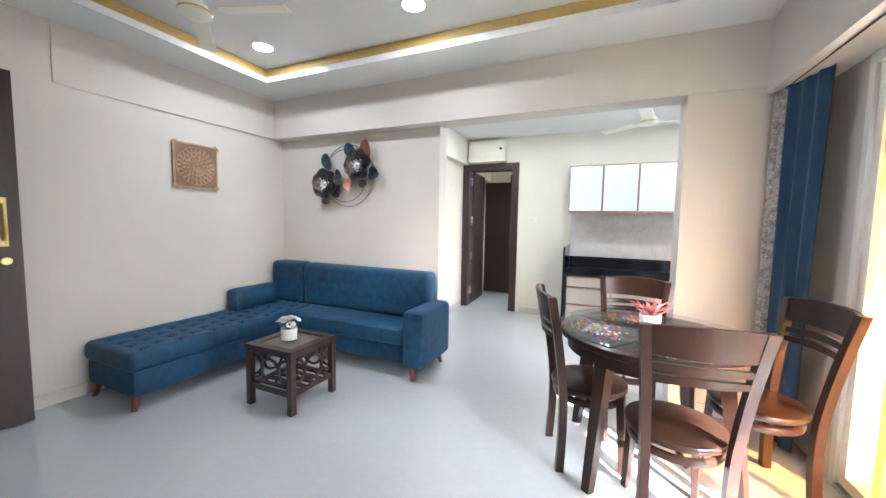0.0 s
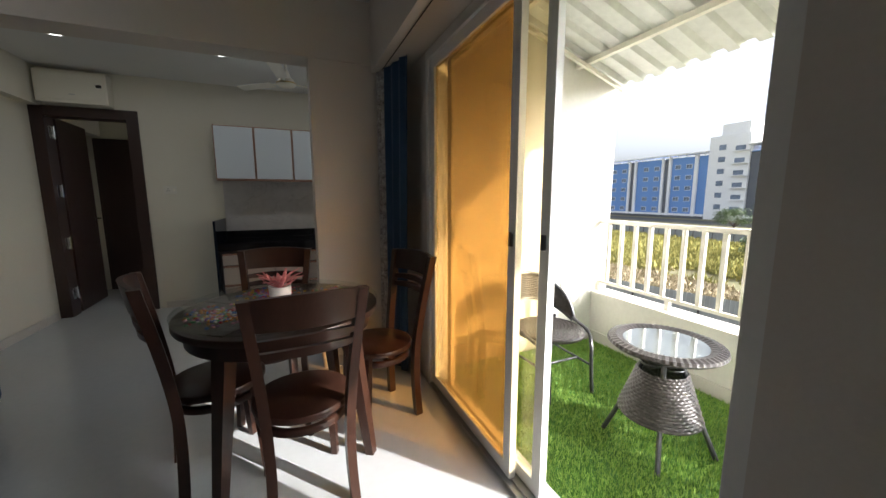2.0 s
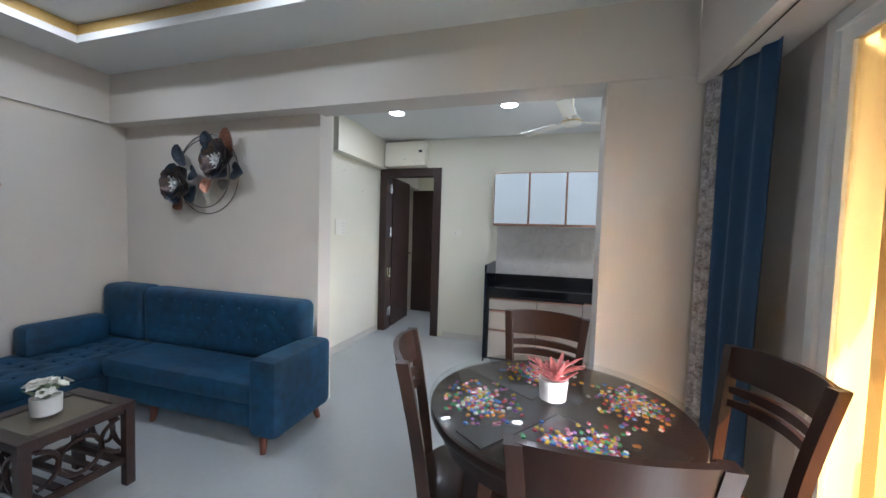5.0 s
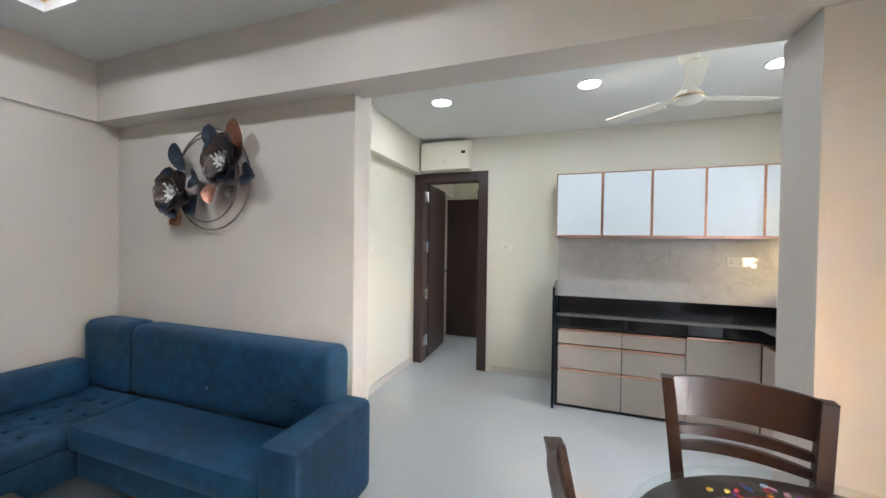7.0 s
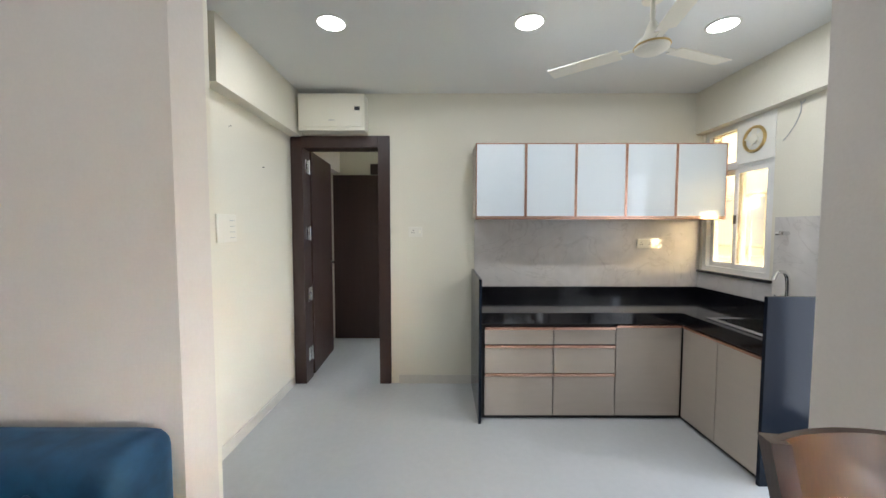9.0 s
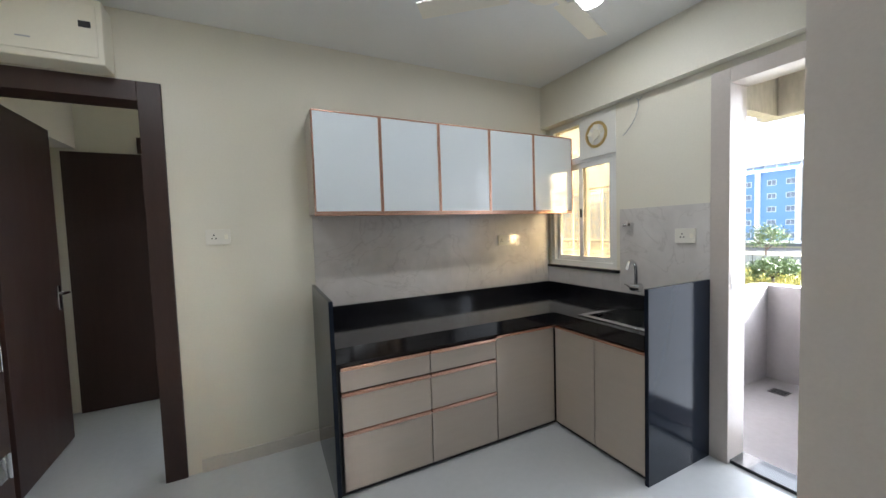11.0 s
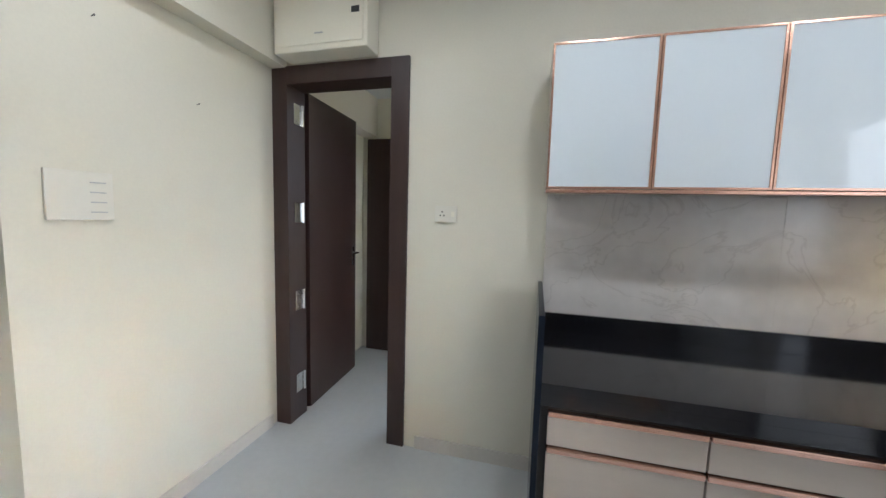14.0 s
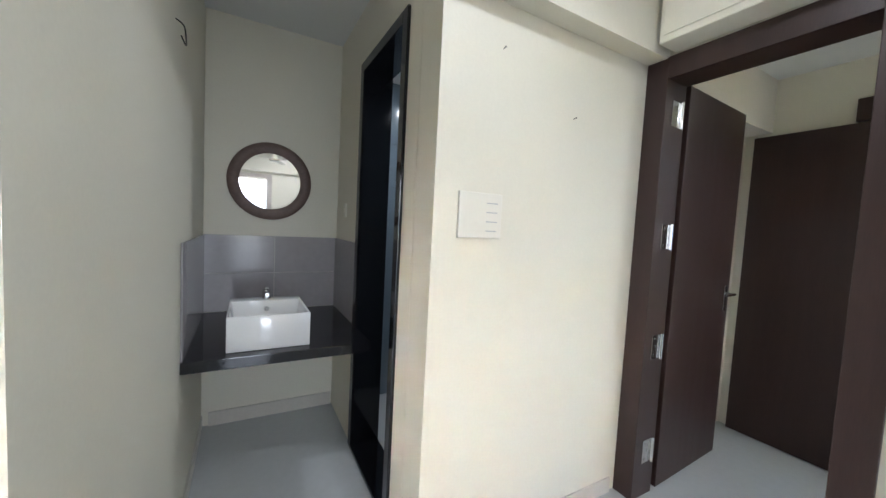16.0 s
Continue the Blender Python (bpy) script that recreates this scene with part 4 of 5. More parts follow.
sink = thing("kitchen_sink", "stainless steel sink with a drainer", "sink", pose(0, 0, CT))
bm = bmesh.new()
for b in ((SX0 - 0.03, SX1 + 0.03, SY0 - 0.03, SY0 + 0.012, 0.001, 0.006), (SX0 - 0.03, SX1 + 0.03, SY1 - 0.012, SY1 + 0.03, 0.001, 0.006), (SX0 - 0.03, SX0 + 0.012, SY0 + 0.012, SY1 - 0.012, 0.001, 0.006), (SX1 - 0.012, SX1 + 0.03, SY0 + 0.012, SY1 - 0.012, 0.001, 0.006)):
    box(bm, *b)
part("rim", bm, M_STEEL, sink)
bm = bmesh.new()
for b in ((SX0 + 0.002, SX0 + 0.012, SY0 + 0.002, SY1 - 0.002, -0.17, 0.0), (SX1 - 0.012, SX1 - 0.002, SY0 + 0.002, SY1 - 0.002, -0.17, 0.0), (SX0 + 0.012, SX1 - 0.012, SY0 + 0.002, SY0 + 0.012, -0.17, 0.0), (SX0 + 0.012, SX1 - 0.012, SY1 - 0.012, SY1 - 0.002, -0.17, 0.0), (SX0 + 0.012, SX1 - 0.012, SY0 + 0.012, SY1 - 0.012, -0.172, -0.165)):
    box(bm, *b)
part("bowl", bm, M_STEEL, sink)
bm = bmesh.new()
disc(bm, ((SX0 + SX1) / 2, (SY0 + SY1) / 2, -0.16), 0.045, 0.01, 28)
ring(bm, Matrix.Translation(((SX0 + SX1) / 2, (SY0 + SY1) / 2, -0.154)), 0.04, 0.006, seg=28)
part("waste", bm, M_STEEL, sink, smooth=True)
tap = thing("kitchen_tap", "chrome wall-mounted swan-neck tap", "tap", pose(2.788, -0.90, 0.955))
bm = bmesh.new()
rod(bm, (0, 0, 0), (-0.012, 0, 0), 0.03, 0.024, 20)
rod(bm, (-0.01, 0, 0), (-0.07, 0, 0), 0.017, seg=16)
rod(bm, (-0.05, -0.035, 0), (-0.05, 0.035, 0), 0.026, seg=16)
part("body", bm, M_STEEL, tap, smooth=True)
bm = bmesh.new()
tube(bm, smooth_path([(-0.05, 0, 0.01), (-0.05, 0, 0.10), (-0.06, 0, 0.16), (-0.095, 0.0, 0.185), (-0.13, 0, 0.17), (-0.145, 0, 0.13)]), 0.0125, 10)
part("spout", bm, M_STEEL, tap, smooth=True)
bm = bmesh.new()
rod(bm, (-0.05, 0.03, 0), (-0.055, 0.055, 0.008), 0.012, 0.009)
obox(bm, (0.012, 0.045, 0.01), pose(-0.06, 0.06, 0.012, 20, 0, 0), 0.003)
part("lever", bm, M_STEEL, tap, smooth=True)
bib = thing("bib_tap", "small chrome stop cock on the wall", "tap", pose(2.788, -0.845, 1.39))
bm = bmesh.new()
rod(bm, (0, 0, 0), (-0.008, 0, 0), 0.03, 0.026, 20)
rod(bm, (-0.008, 0, 0), (-0.055, 0, 0), 0.013)
rod(bm, (-0.045, 0, 0), (-0.045, 0.045, -0.004), 0.012)
part("body", bm, M_STEEL, bib, smooth=True)
bm = bmesh.new()
obox(bm, (0.02, 0.01, 0.03), pose(-0.06, 0.0, 0.005), 0.003)
part("knob", bm, M_STEEL, bib)

for nm, tiles in (("splashback_north", [(0.758, 1.769, -0.011, -0.003, 0.901, 1.510), (1.7696, 2.777, -0.011, -0.003, 0.901, 1.510)]),
                  ("splashback_east", [(2.779, 2.787, -1.333, -0.745, 0.901, 1.50), (2.779, 2.787, -0.743, -0.012, 0.901, 1.034)])):
    sb = tagged(new(nm), "pale veined marble splashback tiles", kind="structure")
    for b in tiles:
        simple("tile", [b], M_MARBLE, sb, bevel=0.001)

upper = thing("wall_cabinet", "wall cabinet with five white glass doors in rose gold frames", "cabinet", pose(0.741, 0, 1.515))
W = 2.045 / 5
simple("body", [(0.0, 2.045, -0.275, -0.003, 0.0, 0.60)], M_LAM, upper)
simple("light_strip", [(0.0, 2.045, -0.30, -0.255, -0.016, -0.001)], M_GOLD, upper, "rose gold strip under the doors", 0.003)
for i in range(5):
    x0, x1 = i * W + 0.002, (i + 1) * W - 0.002
    d = simple("door", [(x0, x0 + 0.008, -0.30, -0.278, 0.002, 0.60), (x1 - 0.008, x1, -0.30, -0.278, 0.002, 0.60), (x0 + 0.008, x1 - 0.008, -0.30, -0.278, 0.592, 0.60), (x0 + 0.008, x1 - 0.008, -0.30, -0.278, 0.002, 0.010)], M_GOLD, upper)
    simple("glass", [(x0 + 0.0075, x1 - 0.0075, -0.296, -0.284, 0.0095, 0.5925)], M_WGLASS, d, "white back-painted glass")


def plate(name, m, w, h, sockets, label, mat=None):
    """A wall plate facing local -y."""
    t = thing(name, label, "socket", m)
    bm = bmesh.new()
    box(bm, -w / 2, w / 2, -0.012, 0, -h / 2, h / 2, 0.003)
    part("plate", bm, M_PLATE, t)
    for sx in sockets:
        bm = bmesh.new()
        for dx, dz in ((0, 0.012), (-0.01, -0.008), (0.01, -0.008)):
            rod(bm, (sx + dx, -0.0125, dz), (sx + dx, -0.0115, dz), 0.0045, seg=10)
        part("pin_holes", bm, M_BLACK, t)
    bm = bmesh.new()
    box(bm, w / 2 - 0.03, w / 2 - 0.012, -0.016, -0.0122, -0.014, 0.014, 0.001)
    part("switch", bm, M_CREAM, t)


plate("socket_plate", pose(2.315, -0.012, 1.29), 0.19, 0.085, (-0.06, 0.02), "white double socket plate on the marble splashback")
plate("socket_plate", pose(2.778, -1.20, 1.31, 0, 0, -90), 0.12, 0.09, (-0.015,), "white socket plate beside the sink")
plate("switch_plate", pose(0.225, -0.002, 1.395), 0.125, 0.09, (-0.02,), "white switch plate beside the lobby door")
plate("switch_plate", pose(-2.15, -1.202, 1.45), 0.05, 0.09, (), "slim white switch plate in the passage")
board = thing("switch_board", "large white switch board with small rocker switches", "switch", pose(-0.883, -1.0, 1.425, 0, 0, 90))
simple("plate", [(-0.10, 0.10, -0.012, 0, -0.09, 0.085)], M_PLATE, board, bevel=0.003)
for i in range(4):
    simple("switch", [(0.025, 0.075, -0.016, -0.0125, 0.045 - 0.036 * i, 0.049 - 0.036 * i)], M_GREYALU, board)

db = thing("fuse_box", "cream wall-mounted box with a small dark display above the door", "fuse box", pose(-0.475, -0.002, 2.415))
bm = bmesh.new()
box(bm, -0.285, 0.285, -0.14, 0, -0.155, 0.155, 0.008)
part("body", bm, M_CREAM, db)
simple("cover", [(-0.265, 0.265, -0.15, -0.1405, -0.125, 0.125)], M_CREAM, db, bevel=0.004)
simple("display", [(0.20, 0.245, -0.153, -0.1505, 0.01, 0.04)], M_BLACK, db, "dark display")
simple("badge", [(-0.02, 0.03, -0.1525, -0.1505, -0.075, -0.069)], M_GREYALU, db)

for y, z in ((-0.93, 2.07), (-0.52, 1.88)):
    nail = thing("wall_nail", "small dark nail stuck in the ivory wall", "nail", pose(-0.885, y, z))
    bm = bmesh.new()
    rod(bm, (0, 0, 0), (0.014, 0, 0.003), 0.0016, seg=8)
    rod(bm, (0.014, 0, 0.003), (0.016, 0, 0.0034), 0.0035, seg=10)
    part("shank", bm, M_TUBE, nail)

wire = thing("wall_wire", "loose grey wire hanging on the kitchen wall", "wire")
bm = bmesh.new()
tube(bm, smooth_path([(2.785, -0.77, 2.02), (2.765, -0.82, 2.04), (2.76, -0.875, 2.10), (2.765, -0.90, 2.17), (2.76, -0.905, 2.225)]), 0.003, 6)
tube(bm, smooth_path([(2.775, -0.885, 2.24), (2.77, -0.90, 2.22), (2.77, -0.925, 2.235)]), 0.003, 6)
part("cord", bm, M_GREYALU, wire)
wire2 = thing("wall_wire", "loose cable stub hanging from a ceiling corner", "wire")
bm = bmesh.new()
tube(bm, smooth_path([(-1.36, -2.02, 2.06), (-1.36, -1.995, 2.04), (-1.33, -1.985, 1.98), (-1.28, -1.98, 1.945), (-1.22, -1.985, 1.95)]), 0.0025, 6)
part("cord", bm, M_BLACK, wire2)


def ceiling_fan(m, drop, mat, label):
    f = thing("ceiling_fan", label, "fan", m)
    bm = bmesh.new()
    disc(bm, (0, 0, drop - 0.03), 0.05, 0.06, 24, r2=0.065)
    rod(bm, (0, 0, 0.05), (0, 0, drop - 0.03), 0.012)
    part("rod", bm, mat, f, smooth=True)
    bm = bmesh.new()
    lathe(bm, [(0.015, 0.13), (0.028, 0.10), (0.04, 0.06), (0.065, 0.035), (0.082, 0.012), (0.08, -0.008), (0.06, -0.022), (0.02, -0.028)])
    part("motor", bm, mat, f, smooth=True)
    bm = bmesh.new()
    ring(bm, pose(0, 0, 0.005), 0.081, 0.005, seg=32)
    part("band", bm, M_BRASS, f, "brass band", True)
    for k in range(3):
        bm = bmesh.new()
        obox(bm, (0.10, 0.03, 0.005), pose(0, 0, 0.01, 0, 0, 120 * k + 20) @ pose(0.11, 0, 0), 0.002)
        obox(bm, (0.38, 0.095, 0.005), pose(0, 0, 0.01, 0, 0, 120 * k + 20) @ pose(0.34, 0, 0, 8, 0, 0), 0.002)
        part("blade", bm, mat, f)


ceiling_fan(pose(1.53, -1.38, 2.33), HK - 2.33, M_CREAM, "cream ceiling fan with three blades in the kitchen")
ceiling_fan(pose(-0.95, -4.05, 2.48), HT - 2.48, M_CREAM, "cream ceiling fan with three blades in the living room")


def downlight(x, y, z, watts):
    d = thing("downlight", "round recessed ceiling downlight, switched on", "lamp", pose(x, y, z), "ceiling downlights")
    bm = bmesh.new()
    ring(bm, pose(0, 0, -0.004), 0.082, 0.008, seg=36, flat=0.6)
    part("rim", bm, M_WHITE, d, smooth=True)
    bm = bmesh.new()
    disc(bm, (0, 0, -0.003), 0.077, 0.005, 36)
    part("diffuser", bm, M_LAMP, d, "glowing diffuser")
    area_lamp("downlight_light", pose(x, y, z - 0.012), 0.15, 0.15, watts, (1.0, 0.97, 0.92), "DISK")


for x, y in ((-0.175, -1.085), (0.98, -1.09), (2.125, -1.06)):
    downlight(x, y, HK, LAMP_W)
for x, y in ((-1.53, -3.135), (-0.06, -3.17)):
    downlight(x, y, HT, LAMP_W)
downlight(-1.75, -0.45, 2.45, LAMP_W)

# ---- washbasin passage ----
slab = thing("basin_slab", "polished black granite slab under the washbasin", "counter")
simple("slab", [(-2.418, -1.51, -2.02, -1.202, 0.70, 0.75)], M_GRANITE, slab, bevel=0.003)
for nm, b in (("splash_west", [(-2.418, -2.41, -2.02 + 0.41 * i, -1.612 + 0.41 * i, 0.752 + 0.25 * j, 1.0 + 0.25 * j) for i in range(2) for j in range(2)]), ("splash_south", [(-2.408, -1.52, -2.02, -2.012, 0.752, 1.25)]), ("splash_north", [(-2.408, -1.865, -1.21, -1.202, 0.752, 1.25)])):
    sb = tagged(new("tiles_" + nm), "glossy grey wall tiles above the basin slab", kind="structure")
    for q in b:
        simple("tile", [q], M_GTILE, sb, bevel=0.001)
basin = thing("washbasin", "white rectangular ceramic counter-top washbasin", "basin", pose(-1.79, -1.68, 0.751))
bm = bmesh.new()
vs = box(bm, -0.22, 0.22, -0.18, 0.18, 0, 0.165)
bm.faces.ensure_lookup_table()
tops = [f for f in bm.faces if f.normal.z > 0.9]
bmesh.ops.inset_region(bm, faces=tops, thickness=0.016)
inner = tops[0]
for v in inner.verts:
    if v.co.x < 0:
        v.co.x += 0.085
ext = bmesh.ops.extrude_discrete_faces(bm, faces=[inner])["faces"][0]
for v in ext.verts:
    v.co.z -= 0.11
    v.co.x *= 0.94
    v.co.y *= 0.92
bmesh.ops.bevel(bm, geom=list(bm.edges), offset=0.005, segments=2, affect="EDGES", profile=0.5)
part("bowl", bm, M_CERAM, basin, smooth=True)
bm = bmesh.new()
rod(bm, (-0.118, 0, 0.12), (-0.108, 0, 0.12), 0.012, seg=16)
rod(bm, (0.04, 0, 0.06), (0.04, 0, 0.064), 0.02, seg=16)
part("waste", bm, M_STEEL, basin)
tp = thing("basin_tap", "small chrome pillar tap on the washbasin", "tap", pose(-1.955, -1.68, 0.917))
bm = bmesh.new()
rod(bm, (0, 0, 0), (0, 0, 0.052), 0.022, 0.018, 16)
rod(bm, (0, 0, 0.034), (0.10, 0, 0.04), 0.012, 0.010)
part("body", bm, M_STEEL, tp, smooth=True)
bm = bmesh.new()
obox(bm, (0.07, 0.022, 0.01), pose(0.02, 0, 0.061, 0, -12, 0), 0.003)
part("lever", bm, M_STEEL, tp)
mir = thing("round_mirror", "round mirror in a wide brown wooden frame", "mirror", pose(-2.418, -1.645, 1.615, 0, 90, 0))
bm = bmesh.new()
lathe_rows = [(0.185, 0.0), (0.255, 0.0), (0.255, 0.014), (0.235, 0.024), (0.205, 0.022), (0.185, 0.014)]
rows = [[bm.verts.new((r * math.cos(2 * math.pi * i / 56), r * math.sin(2 * math.pi * i / 56), z)) for i in range(56)] for r, z in lathe_rows]
for k in range(6):
    p, q = rows[k], rows[(k + 1) % 6]
    for i in range(56):
        bm.faces.new((p[i], p[(i + 1) % 56], q[(i + 1) % 56], q[i]))
bmesh.ops.recalc_face_normals(bm, faces=bm.faces)
M_FRAMEW = material("brown_wood_frame", (0.12, 0.075, 0.06), 0.45, var=0.25, big=8, fine=60)
part("frame", bm, M_FRAMEW, mir, smooth=True)
bm = bmesh.new()
disc(bm, (0, 0, 0.008), 0.187, 0.006, 56)
part("glass", bm, M_MIRROR, mir, "silvered glass")

# ---- living room ----
sofa = thing("corner_sofa", "teal blue velvet corner sofa with tufted chaise and wooden legs", "sofa")
bm = bmesh.new()
cushion(bm, -1.69, -0.33, -2.77, -2.27, 0.11, 0.30, 0.03)
part("base", bm, M_VELVET, sofa, smooth=True)
bm = bmesh.new()
cushion(bm, -1.685, -0.325, -2.82, -2.40, 0.28, 0.43, 0.05)
part("seat", bm, M_VELVET, sofa, smooth=True)
bm = bmesh.new()
cushion(bm, -2.315, -1.69, -4.08, -2.24, 0.10, 0.29, 0.03)
part("chaise_base", bm, M_VELVET, sofa, smooth=True)
bm = bmesh.new()
dents = [(-2.20 + 0.14 * i + (0.07 if j % 2 else 0), -3.98 + 0.13 * j) for j in range(12) for i in range(4) if -2.20 + 0.14 * i + (0.07 if j % 2 else 0) < -1.72]
cushion(bm, -2.32, -1.685, -4.10, -2.40, 0.275, 0.425, 0.05, 0.03, dents, "top", 0.024)
chaise_seat = part("chaise_seat", bm, M_VELVET, sofa, "tufted seat", True)
for x, y in dents:
    bm = bmesh.new()
    bmesh.ops.create_icosphere(bm, subdivisions=2, radius=1.0, matrix=pose(x, y, 0.408) @ Matrix.Diagonal((0.011, 0.011, 0.006, 1)))
    part("button", bm, M_VELVET, chaise_seat, smooth=True)
bm = bmesh.new()
dents = [(-1.62 + 0.16 * i + (0.08 if j % 2 else 0), 0.56 + 0.11 * j) for j in range(3) for i in range(8) if -1.62 + 0.16 * i + (0.08 if j % 2 else 0) < -0.4]
cushion(bm, -1.83, -0.275, -2.44, -2.235, 0.41, 0.87, 0.06, 0.03, dents, "front", 0.014)
backrest = part("backrest", bm, M_VELVET, sofa, "tufted backrest", True)
for x, z in dents:
    bm = bmesh.new()
    bmesh.ops.create_icosphere(bm, subdivisions=2, radius=1.0, matrix=pose(x, -2.431, z) @ Matrix.Diagonal((0.011, 0.006, 0.011, 1)))
    part("button", bm, M_VELVET, backrest, smooth=True)
bm = bmesh.new()
cushion(bm, -2.30, -1.84, -2.45, -2.235, 0.41, 0.875, 0.06, 0.03, [(-2.15, 0.62), (-2.0, 0.62), (-2.08, 0.74)], "front", 0.008)
part("corner_backrest", bm, M_VELVET, sofa, smooth=True)
bm = bmesh.new()
cushion(bm, -0.335, -0.125, -2.84, -2.26, 0.11, 0.60, 0.045)
part("armrest", bm, M_VELVET, sofa, smooth=True)
bm = bmesh.new()
cushion(bm, -2.335, -2.16, -2.98, -2.45, 0.40, 0.625, 0.045)
part("side_backrest", bm, M_VELVET, sofa, smooth=True)
for x, y, dx, dy in ((-1.76, -4.02, 0.03, -0.045), (-2.24, -4.02, -0.02, -0.045), (-0.27, -2.76, 0.03, -0.04), (-0.24, -2.34, 0.04, 0.03), (-1.25, -2.72, 0, -0.03), (-2.24, -2.36, -0.02, 0.02)):
    bm = bmesh.new()
    rod(bm, (x, y, 0.16), (x + dx, y + dy, 0.0), 0.034, 0.017, 14)
    part("leg", bm, M_LEG, sofa, "tapered reddish wooden leg", True)

# coffee table with arcs in its sides
ct = thing("coffee_table", "small dark wooden coffee table with glass inset and slatted shelf", "table", pose(-0.925, -3.43, 0))
H = 0.45
bm = bmesh.new()
for b in ((-0.225, 0.225, -0.225, -0.16, H - 0.03, H), (-0.225, 0.225, 0.16, 0.225, H - 0.03, H), (-0.225, -0.16, -0.16, 0.16, H - 0.03, H), (0.16, 0.225, -0.16, 0.16, H - 0.03, H)):
    box(bm, *b, 0.004)
part("top_frame", bm, M_WOODD, ct)
simple("inset", [(-0.162, 0.162, -0.162, 0.162, H - 0.024, H - 0.012)], material("woven_inset", (0.22, 0.17, 0.12), 0.6, var=0.2, fine=120), ct, "brown woven inset")
simple("glass", [(-0.168, 0.168, -0.168, 0.168, H - 0.010, H + 0.002)], M_SMOKE, ct, "clear glass inset")
for sx in (-1, 1):
    for sy in (-1, 1):
        simple("leg", [(sx * 0.20 - 0.022, sx * 0.20 + 0.022, sy * 0.20 - 0.022, sy * 0.20 + 0.022, 0, H - 0.03)], M_WOODD, ct, bevel=0.003)
for k in range(4):
    r = pose(0, 0, 0, 0, 0, 90 * k)
    bm = bmesh.new()
    obox(bm, (0.356, 0.02, 0.035), r @ pose(0, -0.20, 0.14), 0.002)
    part("lower_rail", bm, M_WOODD, ct)
    bm = bmesh.new()
    obox(bm, (0.356, 0.02, 0.02), r @ pose(0, -0.20, H - 0.045), 0.002)
    part("upper_rail", bm, M_WOODD, ct)
    bm = bmesh.new()
    ring(bm, r @ pose(0, -0.20, 0.275, 90, 0, 0), 0.085, 0.011, seg=32, sec=6)
    ring(bm, r @ pose(-0.165, -0.20, 0.29, 90, 0, 0), 0.085, 0.011, -85, 85, seg=18, sec=6)
    ring(bm, r @ pose(0.165, -0.20, 0.29, 90, 0, 0), 0.085, 0.011, 95, 265, seg=18, sec=6)
    part("arc_panel", bm, M_WOODD, ct, "curved fretwork")
for i in range(5):
    simple("shelf_slat", [(-0.19, 0.19, -0.15 + 0.075 * i - 0.018, -0.15 + 0.075 * i + 0.018, 0.15, 0.162)], M_WOODD, ct, bevel=0.002)


def petal(bm, m, length, width, cup=0.25, n=8):
    rows = []
    for i in range(n + 1):
        t = i / n
        w = width * math.sin(math.pi * (0.06 + 0.91 * t)) ** 0.62 * 0.5 + 0.001
        z = cup * length * t * t
        rows.append([bm.verts.new(m @ Vector((u * w, length * t, z + abs(u) ** 1.5 * w * 0.5 + d))) for d in (0, -0.002) for u in (-1, -0.5, 0, 0.5, 1)])
    for p, q in zip(rows, rows[1:]):
        for i in range(4):
            bm.faces.new((p[i], p[i + 1], q[i + 1], q[i]))
            bm.faces.new((q[i + 5], q[i + 6], p[i + 6], p[i + 5]))
        bm.faces.new((p[0], q[0], q[5], p[5]))
        bm.faces.new((p[4], p[9], q[9], q[4]))


pot1 = thing("potted_plant", "small white flowering plant in white pot on coffee table", "plant", pose(-0.935, -3.45, H + 0.003) @ Matrix.Scale(1.25, 4))
bm = bmesh.new()
lathe(bm, [(0.036, 0.0), (0.044, 0.004), (0.046, 0.07), (0.041, 0.07), (0.040, 0.06)], seg=28)
part("pot", bm, M_POT, pot1, smooth=True)
rg = random.Random(4)
M_GREEN = material("grey_green_leaf", (0.20, 0.24, 0.15), 0.6, var=0.3, fine=40)
M_FLOW = material("white_petals", (0.80, 0.79, 0.74), 0.6, var=0.08)
bm = bmesh.new()
for k in range(16):
    petal(bm, pose(0, 0, 0.06, 0, 0, k * 23) @ pose(0, 0.005, 0, rg.uniform(20, 70), 0, 0), rg.uniform(0.05, 0.075), 0.02, 0.2)
part("leaves", bm, M_GREEN, pot1)
bm = bmesh.new()
for k in range(20):
    c = pose(0, 0, 0.065, 0, 0, k * 37) @ pose(0, 0, 0, -rg.uniform(0, 62), 0, 0) @ pose(0, 0, rg.uniform(0.045, 0.08))
    for q in range(6):
        petal(bm, c @ pose(0, 0, 0, 15, 0, 0) @ pose(0, 0, 0, 0, 0, 60 * q), 0.02, 0.016, 0.4, 4)
part("flowers", bm, M_FLOW, pot1, "small white flowers")

# carved mandala panel on the west wall
art = thing("carved_wall_panel", "square carved wooden mandala panel on the wall", "wall art", pose(-2.358, -3.215, 1.825, 90, 0, 90))
M_CARV = material("copper_tan_carving", (0.42, 0.27, 0.17), 0.5, var=0.3, big=12, fine=90, bump=0.1)
M_CARVD = material("dark_brown_board", (0.26, 0.16, 0.10), 0.6, var=0.3, big=10, fine=90)
simple("board", [(-0.20, 0.20, -0.205, 0.205, 0, 0.014)], M_CARVD, art, bevel=0.002)
simple("border", [(-0.20, 0.20, 0.19, 0.205, 0.0145, 0.022), (-0.20, 0.20, -0.205, -0.19, 0.0145, 0.022), (-0.20, -0.186, -0.19, 0.19, 0.0145, 0.022), (0.186, 0.20, -0.19, 0.19, 0.0145, 0.022)], M_CARV, art)
